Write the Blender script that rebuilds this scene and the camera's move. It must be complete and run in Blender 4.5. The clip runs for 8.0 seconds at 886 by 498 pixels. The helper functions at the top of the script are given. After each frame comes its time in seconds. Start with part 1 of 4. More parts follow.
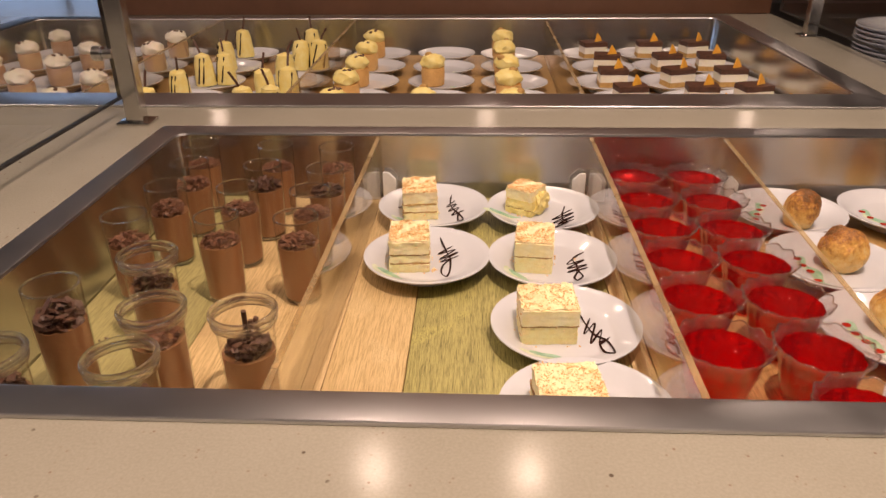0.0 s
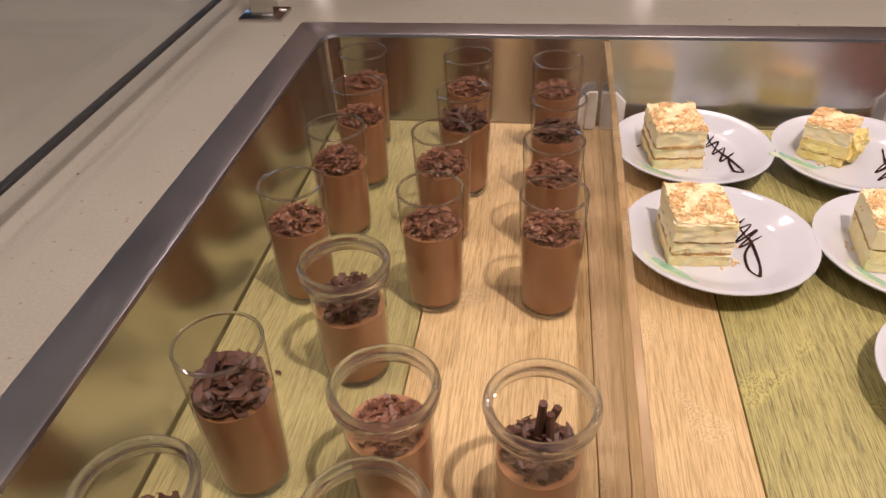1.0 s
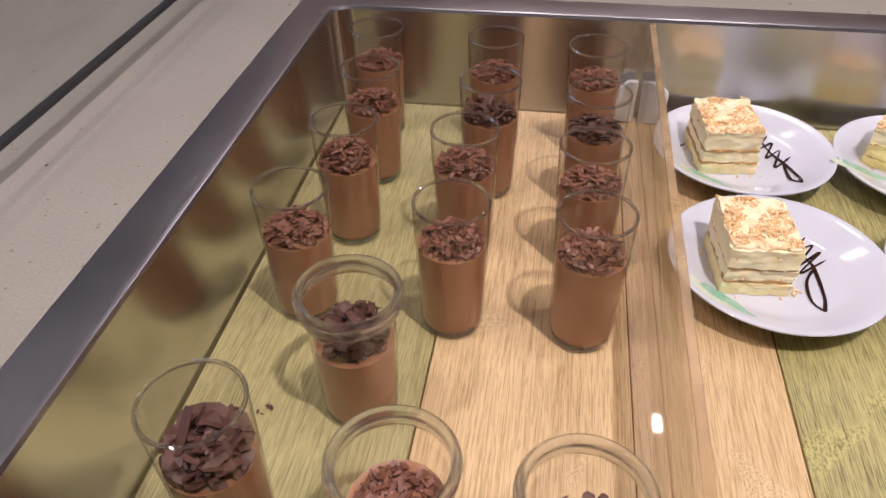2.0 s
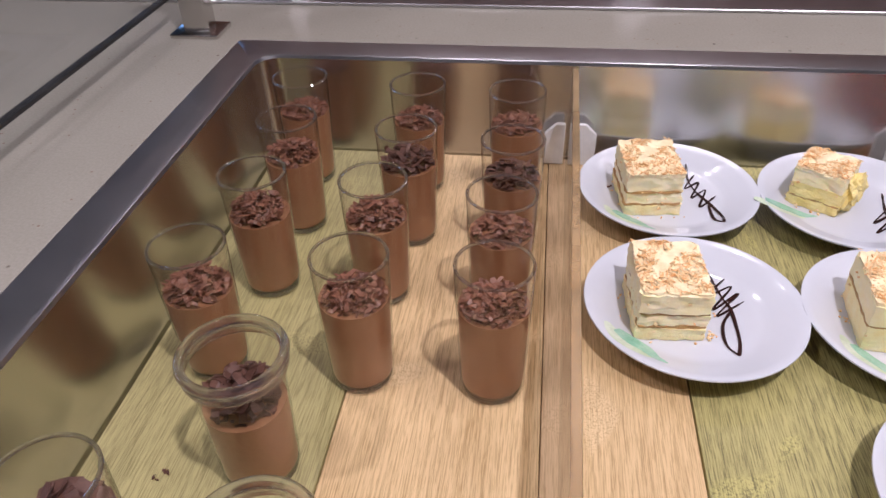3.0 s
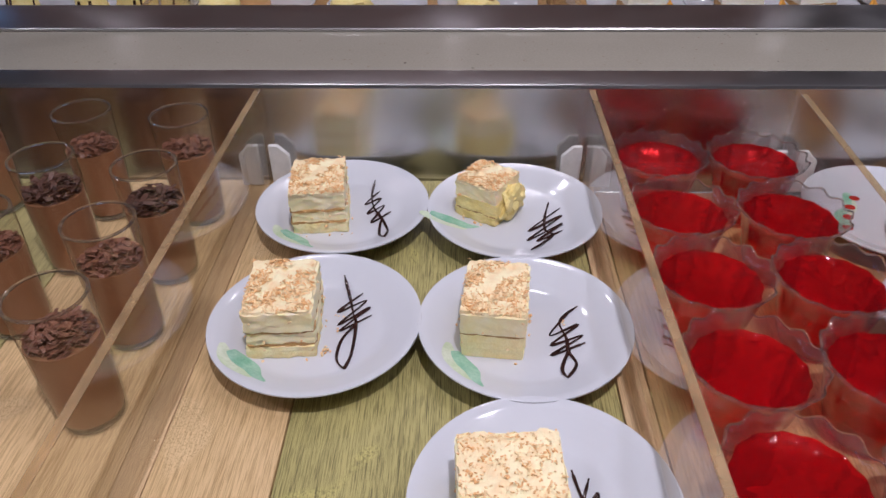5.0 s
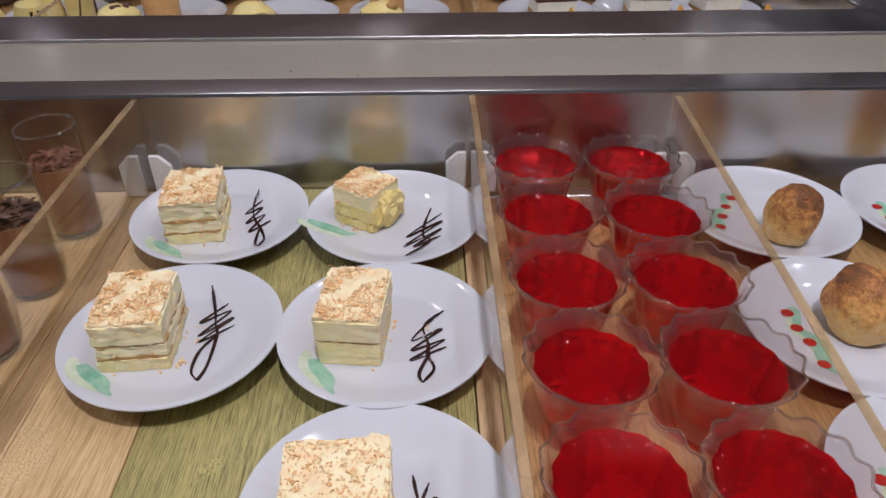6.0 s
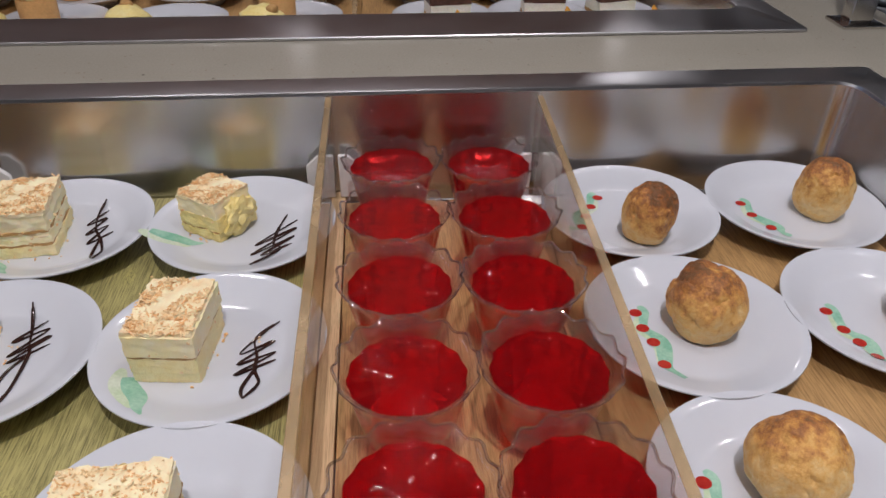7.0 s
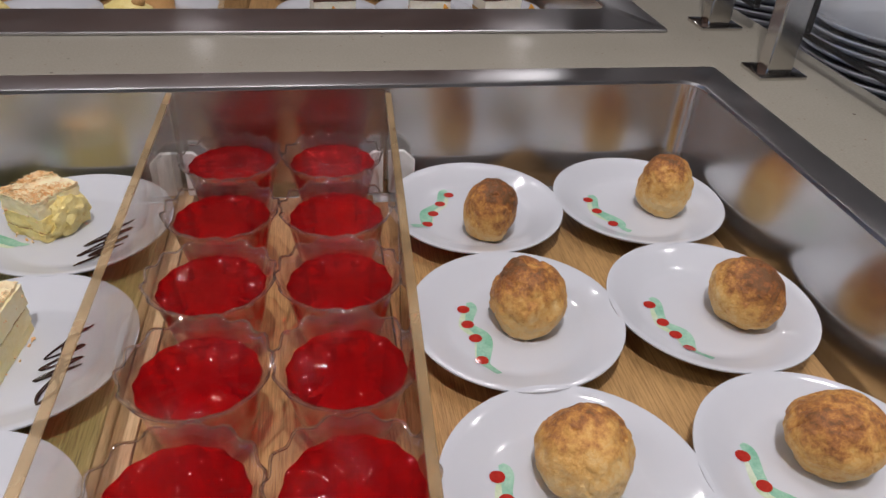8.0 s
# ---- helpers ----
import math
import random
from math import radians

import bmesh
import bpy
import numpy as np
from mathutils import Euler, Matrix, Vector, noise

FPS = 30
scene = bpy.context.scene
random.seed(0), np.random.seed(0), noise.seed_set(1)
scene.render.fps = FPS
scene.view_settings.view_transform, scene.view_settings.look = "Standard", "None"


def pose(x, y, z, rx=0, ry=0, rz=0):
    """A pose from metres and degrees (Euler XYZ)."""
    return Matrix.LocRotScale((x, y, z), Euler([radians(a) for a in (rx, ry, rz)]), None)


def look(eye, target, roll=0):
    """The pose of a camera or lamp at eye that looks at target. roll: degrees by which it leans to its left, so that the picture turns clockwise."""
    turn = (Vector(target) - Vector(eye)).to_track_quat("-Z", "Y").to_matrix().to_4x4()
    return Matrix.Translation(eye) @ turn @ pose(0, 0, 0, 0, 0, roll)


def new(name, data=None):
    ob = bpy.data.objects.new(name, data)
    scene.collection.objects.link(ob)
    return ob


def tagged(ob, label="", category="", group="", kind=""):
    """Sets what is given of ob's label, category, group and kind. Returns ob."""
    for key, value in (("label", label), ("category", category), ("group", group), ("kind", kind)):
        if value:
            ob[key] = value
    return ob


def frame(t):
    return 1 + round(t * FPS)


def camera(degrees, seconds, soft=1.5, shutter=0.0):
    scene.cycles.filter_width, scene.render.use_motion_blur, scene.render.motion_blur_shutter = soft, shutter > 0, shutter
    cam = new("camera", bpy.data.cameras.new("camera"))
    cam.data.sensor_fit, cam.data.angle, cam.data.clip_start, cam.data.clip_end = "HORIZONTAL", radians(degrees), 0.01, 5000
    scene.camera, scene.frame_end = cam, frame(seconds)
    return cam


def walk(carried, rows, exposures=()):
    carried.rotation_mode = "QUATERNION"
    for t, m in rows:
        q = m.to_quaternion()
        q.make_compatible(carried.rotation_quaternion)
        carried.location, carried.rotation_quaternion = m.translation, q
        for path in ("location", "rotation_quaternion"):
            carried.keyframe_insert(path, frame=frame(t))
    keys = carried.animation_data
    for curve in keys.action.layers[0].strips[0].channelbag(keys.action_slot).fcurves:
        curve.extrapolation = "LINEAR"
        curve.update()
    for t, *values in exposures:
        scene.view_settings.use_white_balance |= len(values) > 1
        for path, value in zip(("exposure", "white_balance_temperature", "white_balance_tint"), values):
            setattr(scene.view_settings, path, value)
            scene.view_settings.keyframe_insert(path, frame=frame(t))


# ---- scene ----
cam = camera(63.0, 8.0)
PATH = [
    (0, (0.16, -1.083, 1.245), (0.071, 0.704, 0.352), -0.6),
    (0.5, (0.052, -0.923, 1.214), (-0.095, 0.762, 0.147), -1.4),
    (1, (-0.06, -0.787, 1.199), (-0.311, 0.793, -0.001), -2.7),
    (1.2, (-0.086, -0.756, 1.182), (-0.347, 0.788, -0.061), -2.7),
    (2.3, (-0.077, -0.696, 1.186), (-0.333, 0.819, -0.094), -0.8),
    (2.5, (-0.067, -0.69, 1.19), (-0.32, 0.857, -0.052), -1.0),
    (3, (-0.026, -0.682, 1.188), (-0.265, 0.894, -0.02), -1.9),
    (3.5, (0.045, -0.672, 1.192), (-0.144, 0.922, -0.001), -2.0),
    (4, (0.109, -0.67, 1.194), (-0.04, 0.929, 0.002), -2.1),
    (4.5, (0.16, -0.666, 1.193), (0.08, 0.94, 0.003), -1.1),
    (5.8, (0.276, -0.668, 1.189), (0.283, 0.960, 0.029), -0.3),
    (6, (0.291, -0.667, 1.187), (0.331, 0.964, 0.031), -0.1),
    (6.5, (0.345, -0.664, 1.184), (0.446, 0.97, 0.035), 0.3),
    (7, (0.384, -0.654, 1.17), (0.542, 0.986, 0.038), 0.8),
    (7.5, (0.436, -0.652, 1.173), (0.659, 0.98, 0.039), 1.9),
    (8, (0.475, -0.662, 1.17), (0.783, 0.958, 0.038), 3.2),
]
EXPOSURES = [(0.0, -0.06, 8250, 20), (0.5, -0.04, 7200, 19), (1.0, 0.0, 6750, 18), (2.5, 0.07, 5600, 18), (3.5, -0.17, 5550, 17), (4.5, -0.35, 5450, 16), (6.5, -0.49, 5600, 9), (8.0, -0.52, 5800, 7)]
walk(cam, [(t, look(eye, target, roll)) for t, eye, target, roll in PATH], EXPOSURES)

# ---- world and lamps ----
world = bpy.data.worlds.new("world")
scene.world = world
world.use_nodes = True
world.node_tree.nodes["Background"].inputs["Color"].default_value = (0.75, 0.8, 1.0, 1)
world.node_tree.nodes["Background"].inputs["Strength"].default_value = 0.05

TOP = 0.90      # counter and rim
BED = 0.80      # boards in the wells
LAMP_COLOUR = (1.0, 0.86, 0.80)
# Lamps 0-2 and 4 follow reflections and shadows; the rest are unseen added fill.
LAMPS = [(0.75, -0.22, 2.40, 6.5), (-0.19, 0.86, 2.40, 3.1), (0.36, 0.86, 2.40, 3.1),
         (-0.9, -0.9, 2.58, 9.5), (0.40, -0.90, 2.58, 29.0), (1.2, -0.9, 2.58, 5.0),
         (-1.6, -0.45, 2.58, 7.0), (1.7, 0.2, 2.58, 4.5), (-2.8, -0.8, 2.58, 9.0), (1.6, 2.8, 2.58, 8.0)]
SHELF_SPOTS = (-0.67, 0.19, 1.00)
scene.cycles.transparent_max_bounces = 32


# ---- materials ----
def shader(name):
    m = bpy.data.materials.new(name)
    m.use_nodes = True
    nt = m.node_tree
    return m, nt, nt.nodes["Principled BSDF"]


def ramp(nt, fac, stops):
    r = nt.nodes.new("ShaderNodeValToRGB")
    els = r.color_ramp.elements
    while len(els) < len(stops):
        els.new(0.5)
    for e, (p, c) in zip(els, stops):
        e.position, e.color = p, (*c, 1)
    nt.links.new(fac, r.inputs["Fac"])
    return r.outputs["Color"]


def mapped(nt, stretch=(1, 1, 1), vary=True):
    tc = nt.nodes.new("ShaderNodeTexCoord")
    mp = nt.nodes.new("ShaderNodeMapping")
    mp.inputs["Scale"].default_value = stretch
    nt.links.new(tc.outputs["Object"], mp.inputs["Vector"])
    if vary:
        oi = nt.nodes.new("ShaderNodeObjectInfo")
        mul = nt.nodes.new("ShaderNodeMath")
        mul.operation, mul.inputs[1].default_value = "MULTIPLY", 7.0
        nt.links.new(oi.outputs["Random"], mul.inputs[0])
        nt.links.new(mul.outputs[0], mp.inputs["Location"])
    return mp.outputs["Vector"]


def noise_tex(nt, vec, scale, detail=4.0, rough=0.55):
    n = nt.nodes.new("ShaderNodeTexNoise")
    n.inputs["Scale"].default_value, n.inputs["Detail"].default_value, n.inputs["Roughness"].default_value = scale, detail, rough
    nt.links.new(vec, n.inputs["Vector"])
    return n.outputs["Fac"]


def mixed(nt, fac, a, b, mode="MIX"):
    mx = nt.nodes.new("ShaderNodeMix")
    mx.data_type, mx.blend_type = "RGBA", mode
    for sock, v in ((mx.inputs[0], fac), (mx.inputs[6], a), (mx.inputs[7], b)):
        if isinstance(v, bpy.types.NodeSocket):
            nt.links.new(v, sock)
        elif isinstance(v, float):
            sock.default_value = v
        else:
            sock.default_value = (*v, 1)
    return mx.outputs[2]


def bumped(nt, bsdf, height, dist, strength=1.0):
    b = nt.nodes.new("ShaderNodeBump")
    b.inputs["Distance"].default_value, b.inputs["Strength"].default_value = dist, strength
    nt.links.new(height, b.inputs["Height"])
    nt.links.new(b.outputs["Normal"], bsdf.inputs["Normal"])


def surf(name, a, b, scale, rough=0.5, metal=0.0, bump=0.0, fine=0.0, stretch=(1, 1, 1), rough_var=0.0, coat=0.0, sss=0.0, spec=0.5, lo=0.35, hi=0.65, grain=0.22):
    """A two-tone surface: broad mottling, fine grain and a little relief."""
    m, nt, p = shader(name)
    vec = mapped(nt, stretch)
    n1 = noise_tex(nt, vec, scale)
    n2 = noise_tex(nt, vec, fine or scale * 7, 6.0, 0.65)
    col = ramp(nt, n1, [(lo, a), (hi, b)])
    col = mixed(nt, grain, col, ramp(nt, n2, [(0.3, tuple(c * 0.55 for c in a)), (0.7, tuple(min(1, c * 1.25) for c in b))]))
    nt.links.new(col, p.inputs["Base Color"])
    p.inputs["Roughness"].default_value, p.inputs["Metallic"].default_value = rough, metal
    p.inputs["Coat Weight"].default_value, p.inputs["Specular IOR Level"].default_value = coat, spec
    if sss:
        p.inputs["Subsurface Weight"].default_value = sss
        p.inputs["Subsurface Radius"].default_value = (0.006, 0.004, 0.002)
        p.inputs["Subsurface Scale"].default_value = 0.5
    if rough_var:
        mr = nt.nodes.new("ShaderNodeMapRange")
        mr.inputs["To Min"].default_value, mr.inputs["To Max"].default_value = rough - rough_var, rough + rough_var
        nt.links.new(n1, mr.inputs["Value"])
        nt.links.new(mr.outputs["Result"], p.inputs["Roughness"])
    if bump:
        bumped(nt, p, n2, bump)
    return m


def clear(name, tint, ior=1.45, gloss_rough=0.02, sides=1.0, diffuse_share=0.0, cloud=(0.86, 0.82, 0.82)):
    """Clear wall of glass or acrylic: what lies behind, with the gloss of both faces."""
    m, nt, p = shader(name)
    nt.nodes.remove(p)
    out = nt.nodes["Material Output"]
    tr, gl, lw, mx = (nt.nodes.new(k) for k in ("ShaderNodeBsdfTransparent", "ShaderNodeBsdfGlossy", "ShaderNodeLayerWeight", "ShaderNodeMixShader"))
    lw.inputs["Blend"].default_value = 0.5
    f0 = ((ior - 1) / (ior + 1)) ** 2 * sides
    power, scale = nt.nodes.new("ShaderNodeMath"), nt.nodes.new("ShaderNodeMath")
    power.operation, power.inputs[1].default_value = "POWER", 4.5
    scale.operation, scale.inputs[1].default_value, scale.inputs[2].default_value = "MULTIPLY_ADD", 0.9 - f0, f0
    nt.links.new(lw.outputs["Facing"], power.inputs[0])
    nt.links.new(power.outputs[0], scale.inputs[0])
    tr.inputs["Color"].default_value = (*tint, 1)
    gl.inputs["Roughness"].default_value = gloss_rough
    vec = mapped(nt)
    n = noise_tex(nt, vec, 9.0)
    mr = nt.nodes.new("ShaderNodeMapRange")
    mr.inputs["To Min"].default_value, mr.inputs["To Max"].default_value = gloss_rough * 0.4, gloss_rough * 1.8
    nt.links.new(n, mr.inputs["Value"])
    nt.links.new(mr.outputs["Result"], gl.inputs["Roughness"])
    nt.links.new(scale.outputs[0], mx.inputs[0])
    nt.links.new(tr.outputs[0], mx.inputs[1])
    nt.links.new(gl.outputs[0], mx.inputs[2])
    last = mx.outputs[0]
    # diffuse colour put in for light caught within the body
    if diffuse_share:
        df, hz = nt.nodes.new("ShaderNodeBsdfDiffuse"), nt.nodes.new("ShaderNodeMixShader")
        tone = noise_tex(nt, mapped(nt), 26.0, 3.0)
        nt.links.new(ramp(nt, tone, [(0.36, tuple(c * 0.72 for c in cloud)), (0.66, tuple(min(1.0, c * 1.22) for c in cloud))]), df.inputs["Color"])
        hz.inputs[0].default_value = diffuse_share
        nt.links.new(last, hz.inputs[1])
        nt.links.new(df.outputs[0], hz.inputs[2])
        last = hz.outputs[0]
    nt.links.new(last, out.inputs["Surface"])
    return m


def half_bent(m, colour, ior, clearness, share, ripple=0.0):
    """Thick clear stuff: part of what lies behind is seen straight, part bent through the body."""
    nt = m.node_tree
    out = nt.nodes["Material Output"]
    thin = out.inputs["Surface"].links[0].from_socket
    g, mx = nt.nodes.new("ShaderNodeBsdfPrincipled"), nt.nodes.new("ShaderNodeMixShader")
    g.inputs["Base Color"].default_value = (*colour, 1)
    g.inputs["Transmission Weight"].default_value = clearness
    g.inputs["IOR"].default_value, g.inputs["Roughness"].default_value = ior, 0.015
    if ripple:
        bumped(nt, g, noise_tex(nt, mapped(nt), 70.0, 2.0), ripple)
    mx.inputs[0].default_value = share
    nt.links.new(thin, mx.inputs[1])
    nt.links.new(g.outputs[0], mx.inputs[2])
    nt.links.new(mx.outputs[0], out.inputs["Surface"])
    return m


def stone_material():
    m, nt, p = shader("quartz_stone")
    vec = mapped(nt, vary=False)
    broad = ramp(nt, noise_tex(nt, vec, 6.0), [(0.3, (0.29, 0.274, 0.22)), (0.7, (0.335, 0.318, 0.26))])
    grain = ramp(nt, noise_tex(nt, vec, 420.0, 3.0), [(0.35, (0.30, 0.265, 0.22)), (0.65, (0.45, 0.41, 0.35))])
    col = mixed(nt, 0.22, broad, grain)
    v = nt.nodes.new("ShaderNodeTexVoronoi")
    v.inputs["Scale"].default_value = 42.0
    nt.links.new(vec, v.inputs["Vector"])
    spots = ramp(nt, v.outputs["Distance"], [(0.05, (1, 1, 1)), (0.085, (0, 0, 0))])
    keep = ramp(nt, noise_tex(nt, vec, 23.0, 1.0), [(0.56, (0, 0, 0)), (0.60, (1, 1, 1))])
    mask = mixed(nt, 1.0, spots, keep, "MULTIPLY")
    col = mixed(nt, mask, col, (0.10, 0.075, 0.055))
    w = nt.nodes.new("ShaderNodeTexVoronoi")
    w.inputs["Scale"].default_value = 150.0
    nt.links.new(vec, w.inputs["Vector"])
    flecks = ramp(nt, w.outputs["Distance"], [(0.10, (1, 1, 1)), (0.22, (0, 0, 0))])
    few = ramp(nt, noise_tex(nt, vec, 60.0, 1.0), [(0.57, (0, 0, 0)), (0.66, (1, 1, 1))])
    col = mixed(nt, mixed(nt, 1.0, flecks, few, "MULTIPLY"), col, (0.24, 0.165, 0.12))
    nt.links.new(col, p.inputs["Base Color"])
    mr = nt.nodes.new("ShaderNodeMapRange")
    mr.inputs["To Min"].default_value, mr.inputs["To Max"].default_value = 0.13, 0.19
    nt.links.new(noise_tex(nt, vec, 3.0), mr.inputs["Value"])
    nt.links.new(mr.outputs["Result"], p.inputs["Roughness"])
    p.inputs["Specular IOR Level"].default_value = 0.22
    return m


def steel_material(name, base, rough, stretch, bump=0.00002):
    m, nt, p = shader(name)
    vec = mapped(nt, stretch)
    n1, n2 = noise_tex(nt, vec, 60.0, 6.0, 0.7), noise_tex(nt, mapped(nt), 5.0)
    nt.links.new(ramp(nt, n2, [(0.3, tuple(c * 0.86 for c in base)), (0.7, base)]), p.inputs["Base Color"])
    p.inputs["Metallic"].default_value = 1.0
    mr = nt.nodes.new("ShaderNodeMapRange")
    mr.inputs["To Min"].default_value, mr.inputs["To Max"].default_value = rough * 0.75, rough * 1.3
    nt.links.new(n1, mr.inputs["Value"])
    nt.links.new(mr.outputs["Result"], p.inputs["Roughness"])
    bumped(nt, p, n1, bump)
    return m


def board_material(name, light, dark, knot):
    """Fibrous board: long thin fibres along y, darker streaks and scuffed patches."""
    m, nt, p = shader(name)
    fine = noise_tex(nt, mapped(nt, (1, 0.030, 1)), 1300.0, 2.0, 0.7)
    thread = noise_tex(nt, mapped(nt, (1, 0.022, 1)), 620.0, 3.0, 0.65)
    broad = noise_tex(nt, mapped(nt, (1, 0.10, 1)), 26.0, 3.0)
    patch = noise_tex(nt, mapped(nt, (1, 0.9, 1)), 24.0, 0.0)
    dots = noise_tex(nt, mapped(nt, (1, 0.8, 1)), 700.0, 1.0)
    col = ramp(nt, fine, [(0.41, dark), (0.51, light)])
    col = mixed(nt, 0.34, col, ramp(nt, thread, [(0.41, dark), (0.52, light)]))
    col = mixed(nt, 0.16, col, ramp(nt, broad, [(0.32, dark), (0.62, light)]))
    worn = mixed(nt, 0.65, ramp(nt, dots, [(0.38, dark), (0.52, knot)]), col)
    col = mixed(nt, ramp(nt, patch, [(0.70, (0, 0, 0)), (0.74, (1, 1, 1))]), col, worn)
    nt.links.new(col, p.inputs["Base Color"])
    p.inputs["Roughness"].default_value = 0.48
    bumped(nt, p, fine, 0.00025)
    return m


STONE = stone_material()
STEEL = steel_material("brushed_steel", (0.69, 0.68, 0.67), 0.20, (1, 1, 0.03), 0.000008)
STEEL_RIM = steel_material("rim_steel", (0.64, 0.64, 0.65), 0.31, (0.3, 0.3, 1), 0.000008)
STEEL_FLANGE = steel_material("flange_steel", (0.82, 0.81, 0.80), 0.44, (1, 0.04, 1))
STEEL_POST = steel_material("post_steel", (0.66, 0.64, 0.61), 0.16, (1, 1, 0.04))
BAMBOO = board_material("bamboo_board", (0.71, 0.52, 0.265), (0.38, 0.245, 0.097), (0.80, 0.63, 0.36))
GREEN = board_material("green_board", (0.49, 0.435, 0.165), (0.115, 0.105, 0.036), (0.68, 0.62, 0.20))
GREEN_PALE = board_material("pale_green_board", (0.47, 0.415, 0.175), (0.21, 0.18, 0.065), (0.60, 0.54, 0.22))
BROWN = board_material("brown_board", (0.52, 0.32, 0.125), (0.25, 0.14, 0.05), (0.58, 0.38, 0.17))
STRIP = board_material("tan_strip", (0.66, 0.48, 0.26), (0.40, 0.26, 0.12), (0.70, 0.52, 0.29))
GLASS = clear("drinking_glass", (0.972, 0.972, 0.962), 1.45, 0.015, 1.8)
# Its small pale diffuse share replaces light that would gather in the glass.
GLASS_THICK = half_bent(clear("thick_glass", (0.98, 0.98, 0.96), 1.5, 0.03, 4.0, 0.022, (0.9, 0.9, 0.86)), (0.98, 0.99, 0.97), 1.45, 1.0, 0.55)
ACRYLIC = clear("acrylic_sheet", (0.955, 0.945, 0.92), 1.49, 0.02)
# Tan diffuse share stands in for board light refracted along the clear edge.
ACRYLIC_EDGE = clear("acrylic_edge", (0.92, 0.82, 0.66), 1.49, 0.26, 1.8, 0.26, (0.64, 0.49, 0.28))
PANE = clear("guard_glass", (0.97, 0.98, 0.985), 1.5, 0.01)
SEAL = surf("dark_seal", (0.012, 0.012, 0.012), (0.03, 0.03, 0.03), 40.0, 0.4)
CHINA = surf("white_china", (0.60, 0.62, 0.66), (0.62, 0.64, 0.68), 8.0, 0.10, coat=0.25, rough_var=0.03, grain=0.02)
LEAF_PAINT = surf("green_glaze", (0.20, 0.46, 0.31), (0.42, 0.64, 0.50), 70.0, 0.14)
BERRY_PAINT = surf("red_glaze", (0.34, 0.018, 0.014), (0.46, 0.040, 0.026), 200.0, 0.14)
VINE_PAINT = surf("yellow_green_glaze", (0.52, 0.66, 0.40), (0.68, 0.74, 0.60), 60.0, 0.14)
MOUSSE = surf("chocolate_mousse", (0.315, 0.146, 0.066), (0.345, 0.163, 0.075), 40.0, 0.42, bump=0.0002, fine=300.0)
CHOC = surf("dark_chocolate", (0.060, 0.024, 0.014), (0.125, 0.054, 0.032), 130.0, 0.52, bump=0.0002)
MILK_CHOC = surf("milk_chocolate", (0.13, 0.050, 0.026), (0.25, 0.105, 0.056), 130.0, 0.45, bump=0.0002)
SAUCE = surf("chocolate_sauce", (0.018, 0.008, 0.006), (0.04, 0.016, 0.012), 90.0, 0.12)
SPONGE = surf("sponge_cake", (0.96, 0.79, 0.37), (0.98, 0.86, 0.50), 110.0, 0.75, bump=0.0007, fine=420.0, sss=0.3, grain=0.12)
CREAM = surf("pastry_cream", (0.98, 0.84, 0.46), (0.99, 0.89, 0.60), 90.0, 0.5, bump=0.0004, fine=240.0, sss=0.3, grain=0.10)
CRUST = surf("cake_crust", (0.42, 0.23, 0.07), (0.58, 0.36, 0.13), 120.0, 0.75, bump=0.0008)
CRUMB = surf("toasted_crumb", (0.84, 0.46, 0.17), (0.96, 0.74, 0.42), 160.0, 0.7, bump=0.0003, lo=0.42, hi=0.58)
TOASTED = surf("toasted_cream", (0.97, 0.89, 0.58), (0.88, 0.60, 0.30), 95.0, 0.6, bump=0.0008, fine=330.0, lo=0.42, hi=0.80, grain=0.10)
JELLY = half_bent(clear("red_jelly", (0.86, 0.045, 0.05), 1.36, 0.02, 1.3, 0.17, (0.54, 0.006, 0.020)), (0.92, 0.030, 0.030), 1.36, 0.95, 0.58, 0.0005)
WHITE_PLASTIC = surf("white_plastic", (0.70, 0.70, 0.68), (0.76, 0.76, 0.74), 12.0, 0.35)
BROWN_PANEL = surf("brown_panel", (0.125, 0.055, 0.032), (0.155, 0.072, 0.042), 3.0, 0.45, bump=0.0002)
ORANGE = surf("orange_slice", (0.82, 0.36, 0.04), (0.90, 0.48, 0.08), 80.0, 0.35)
YELLOW = surf("yellow_cream", (0.90, 0.70, 0.22), (0.94, 0.80, 0.36), 90.0, 0.5, bump=0.0007)
PEACH = surf("peach_mousse", (0.68, 0.36, 0.12), (0.78, 0.47, 0.18), 50.0, 0.5, bump=0.0004)
PALE_CREAM = surf("whipped_cream", (0.80, 0.74, 0.60), (0.86, 0.80, 0.68), 60.0, 0.55, bump=0.0008, sss=0.2)
TAN_MOUSSE = surf("caramel_mousse", (0.44, 0.25, 0.15), (0.52, 0.32, 0.20), 50.0, 0.45)
PAINT = surf("wall_paint", (0.27, 0.245, 0.225), (0.33, 0.30, 0.275), 2.0, 0.7, bump=0.0003)
CEILING = surf("ceiling_paint", (0.26, 0.245, 0.23), (0.31, 0.295, 0.28), 2.0, 0.8, bump=0.0003)
FLOOR = surf("floor_tile", (0.22, 0.17, 0.13), (0.30, 0.24, 0.18), 1.2, 0.35, bump=0.0003)
CABINET = surf("cabinet_wood", (0.16, 0.08, 0.04), (0.24, 0.13, 0.07), 5.0, 0.4, stretch=(1, 1, 0.1), bump=0.0003)


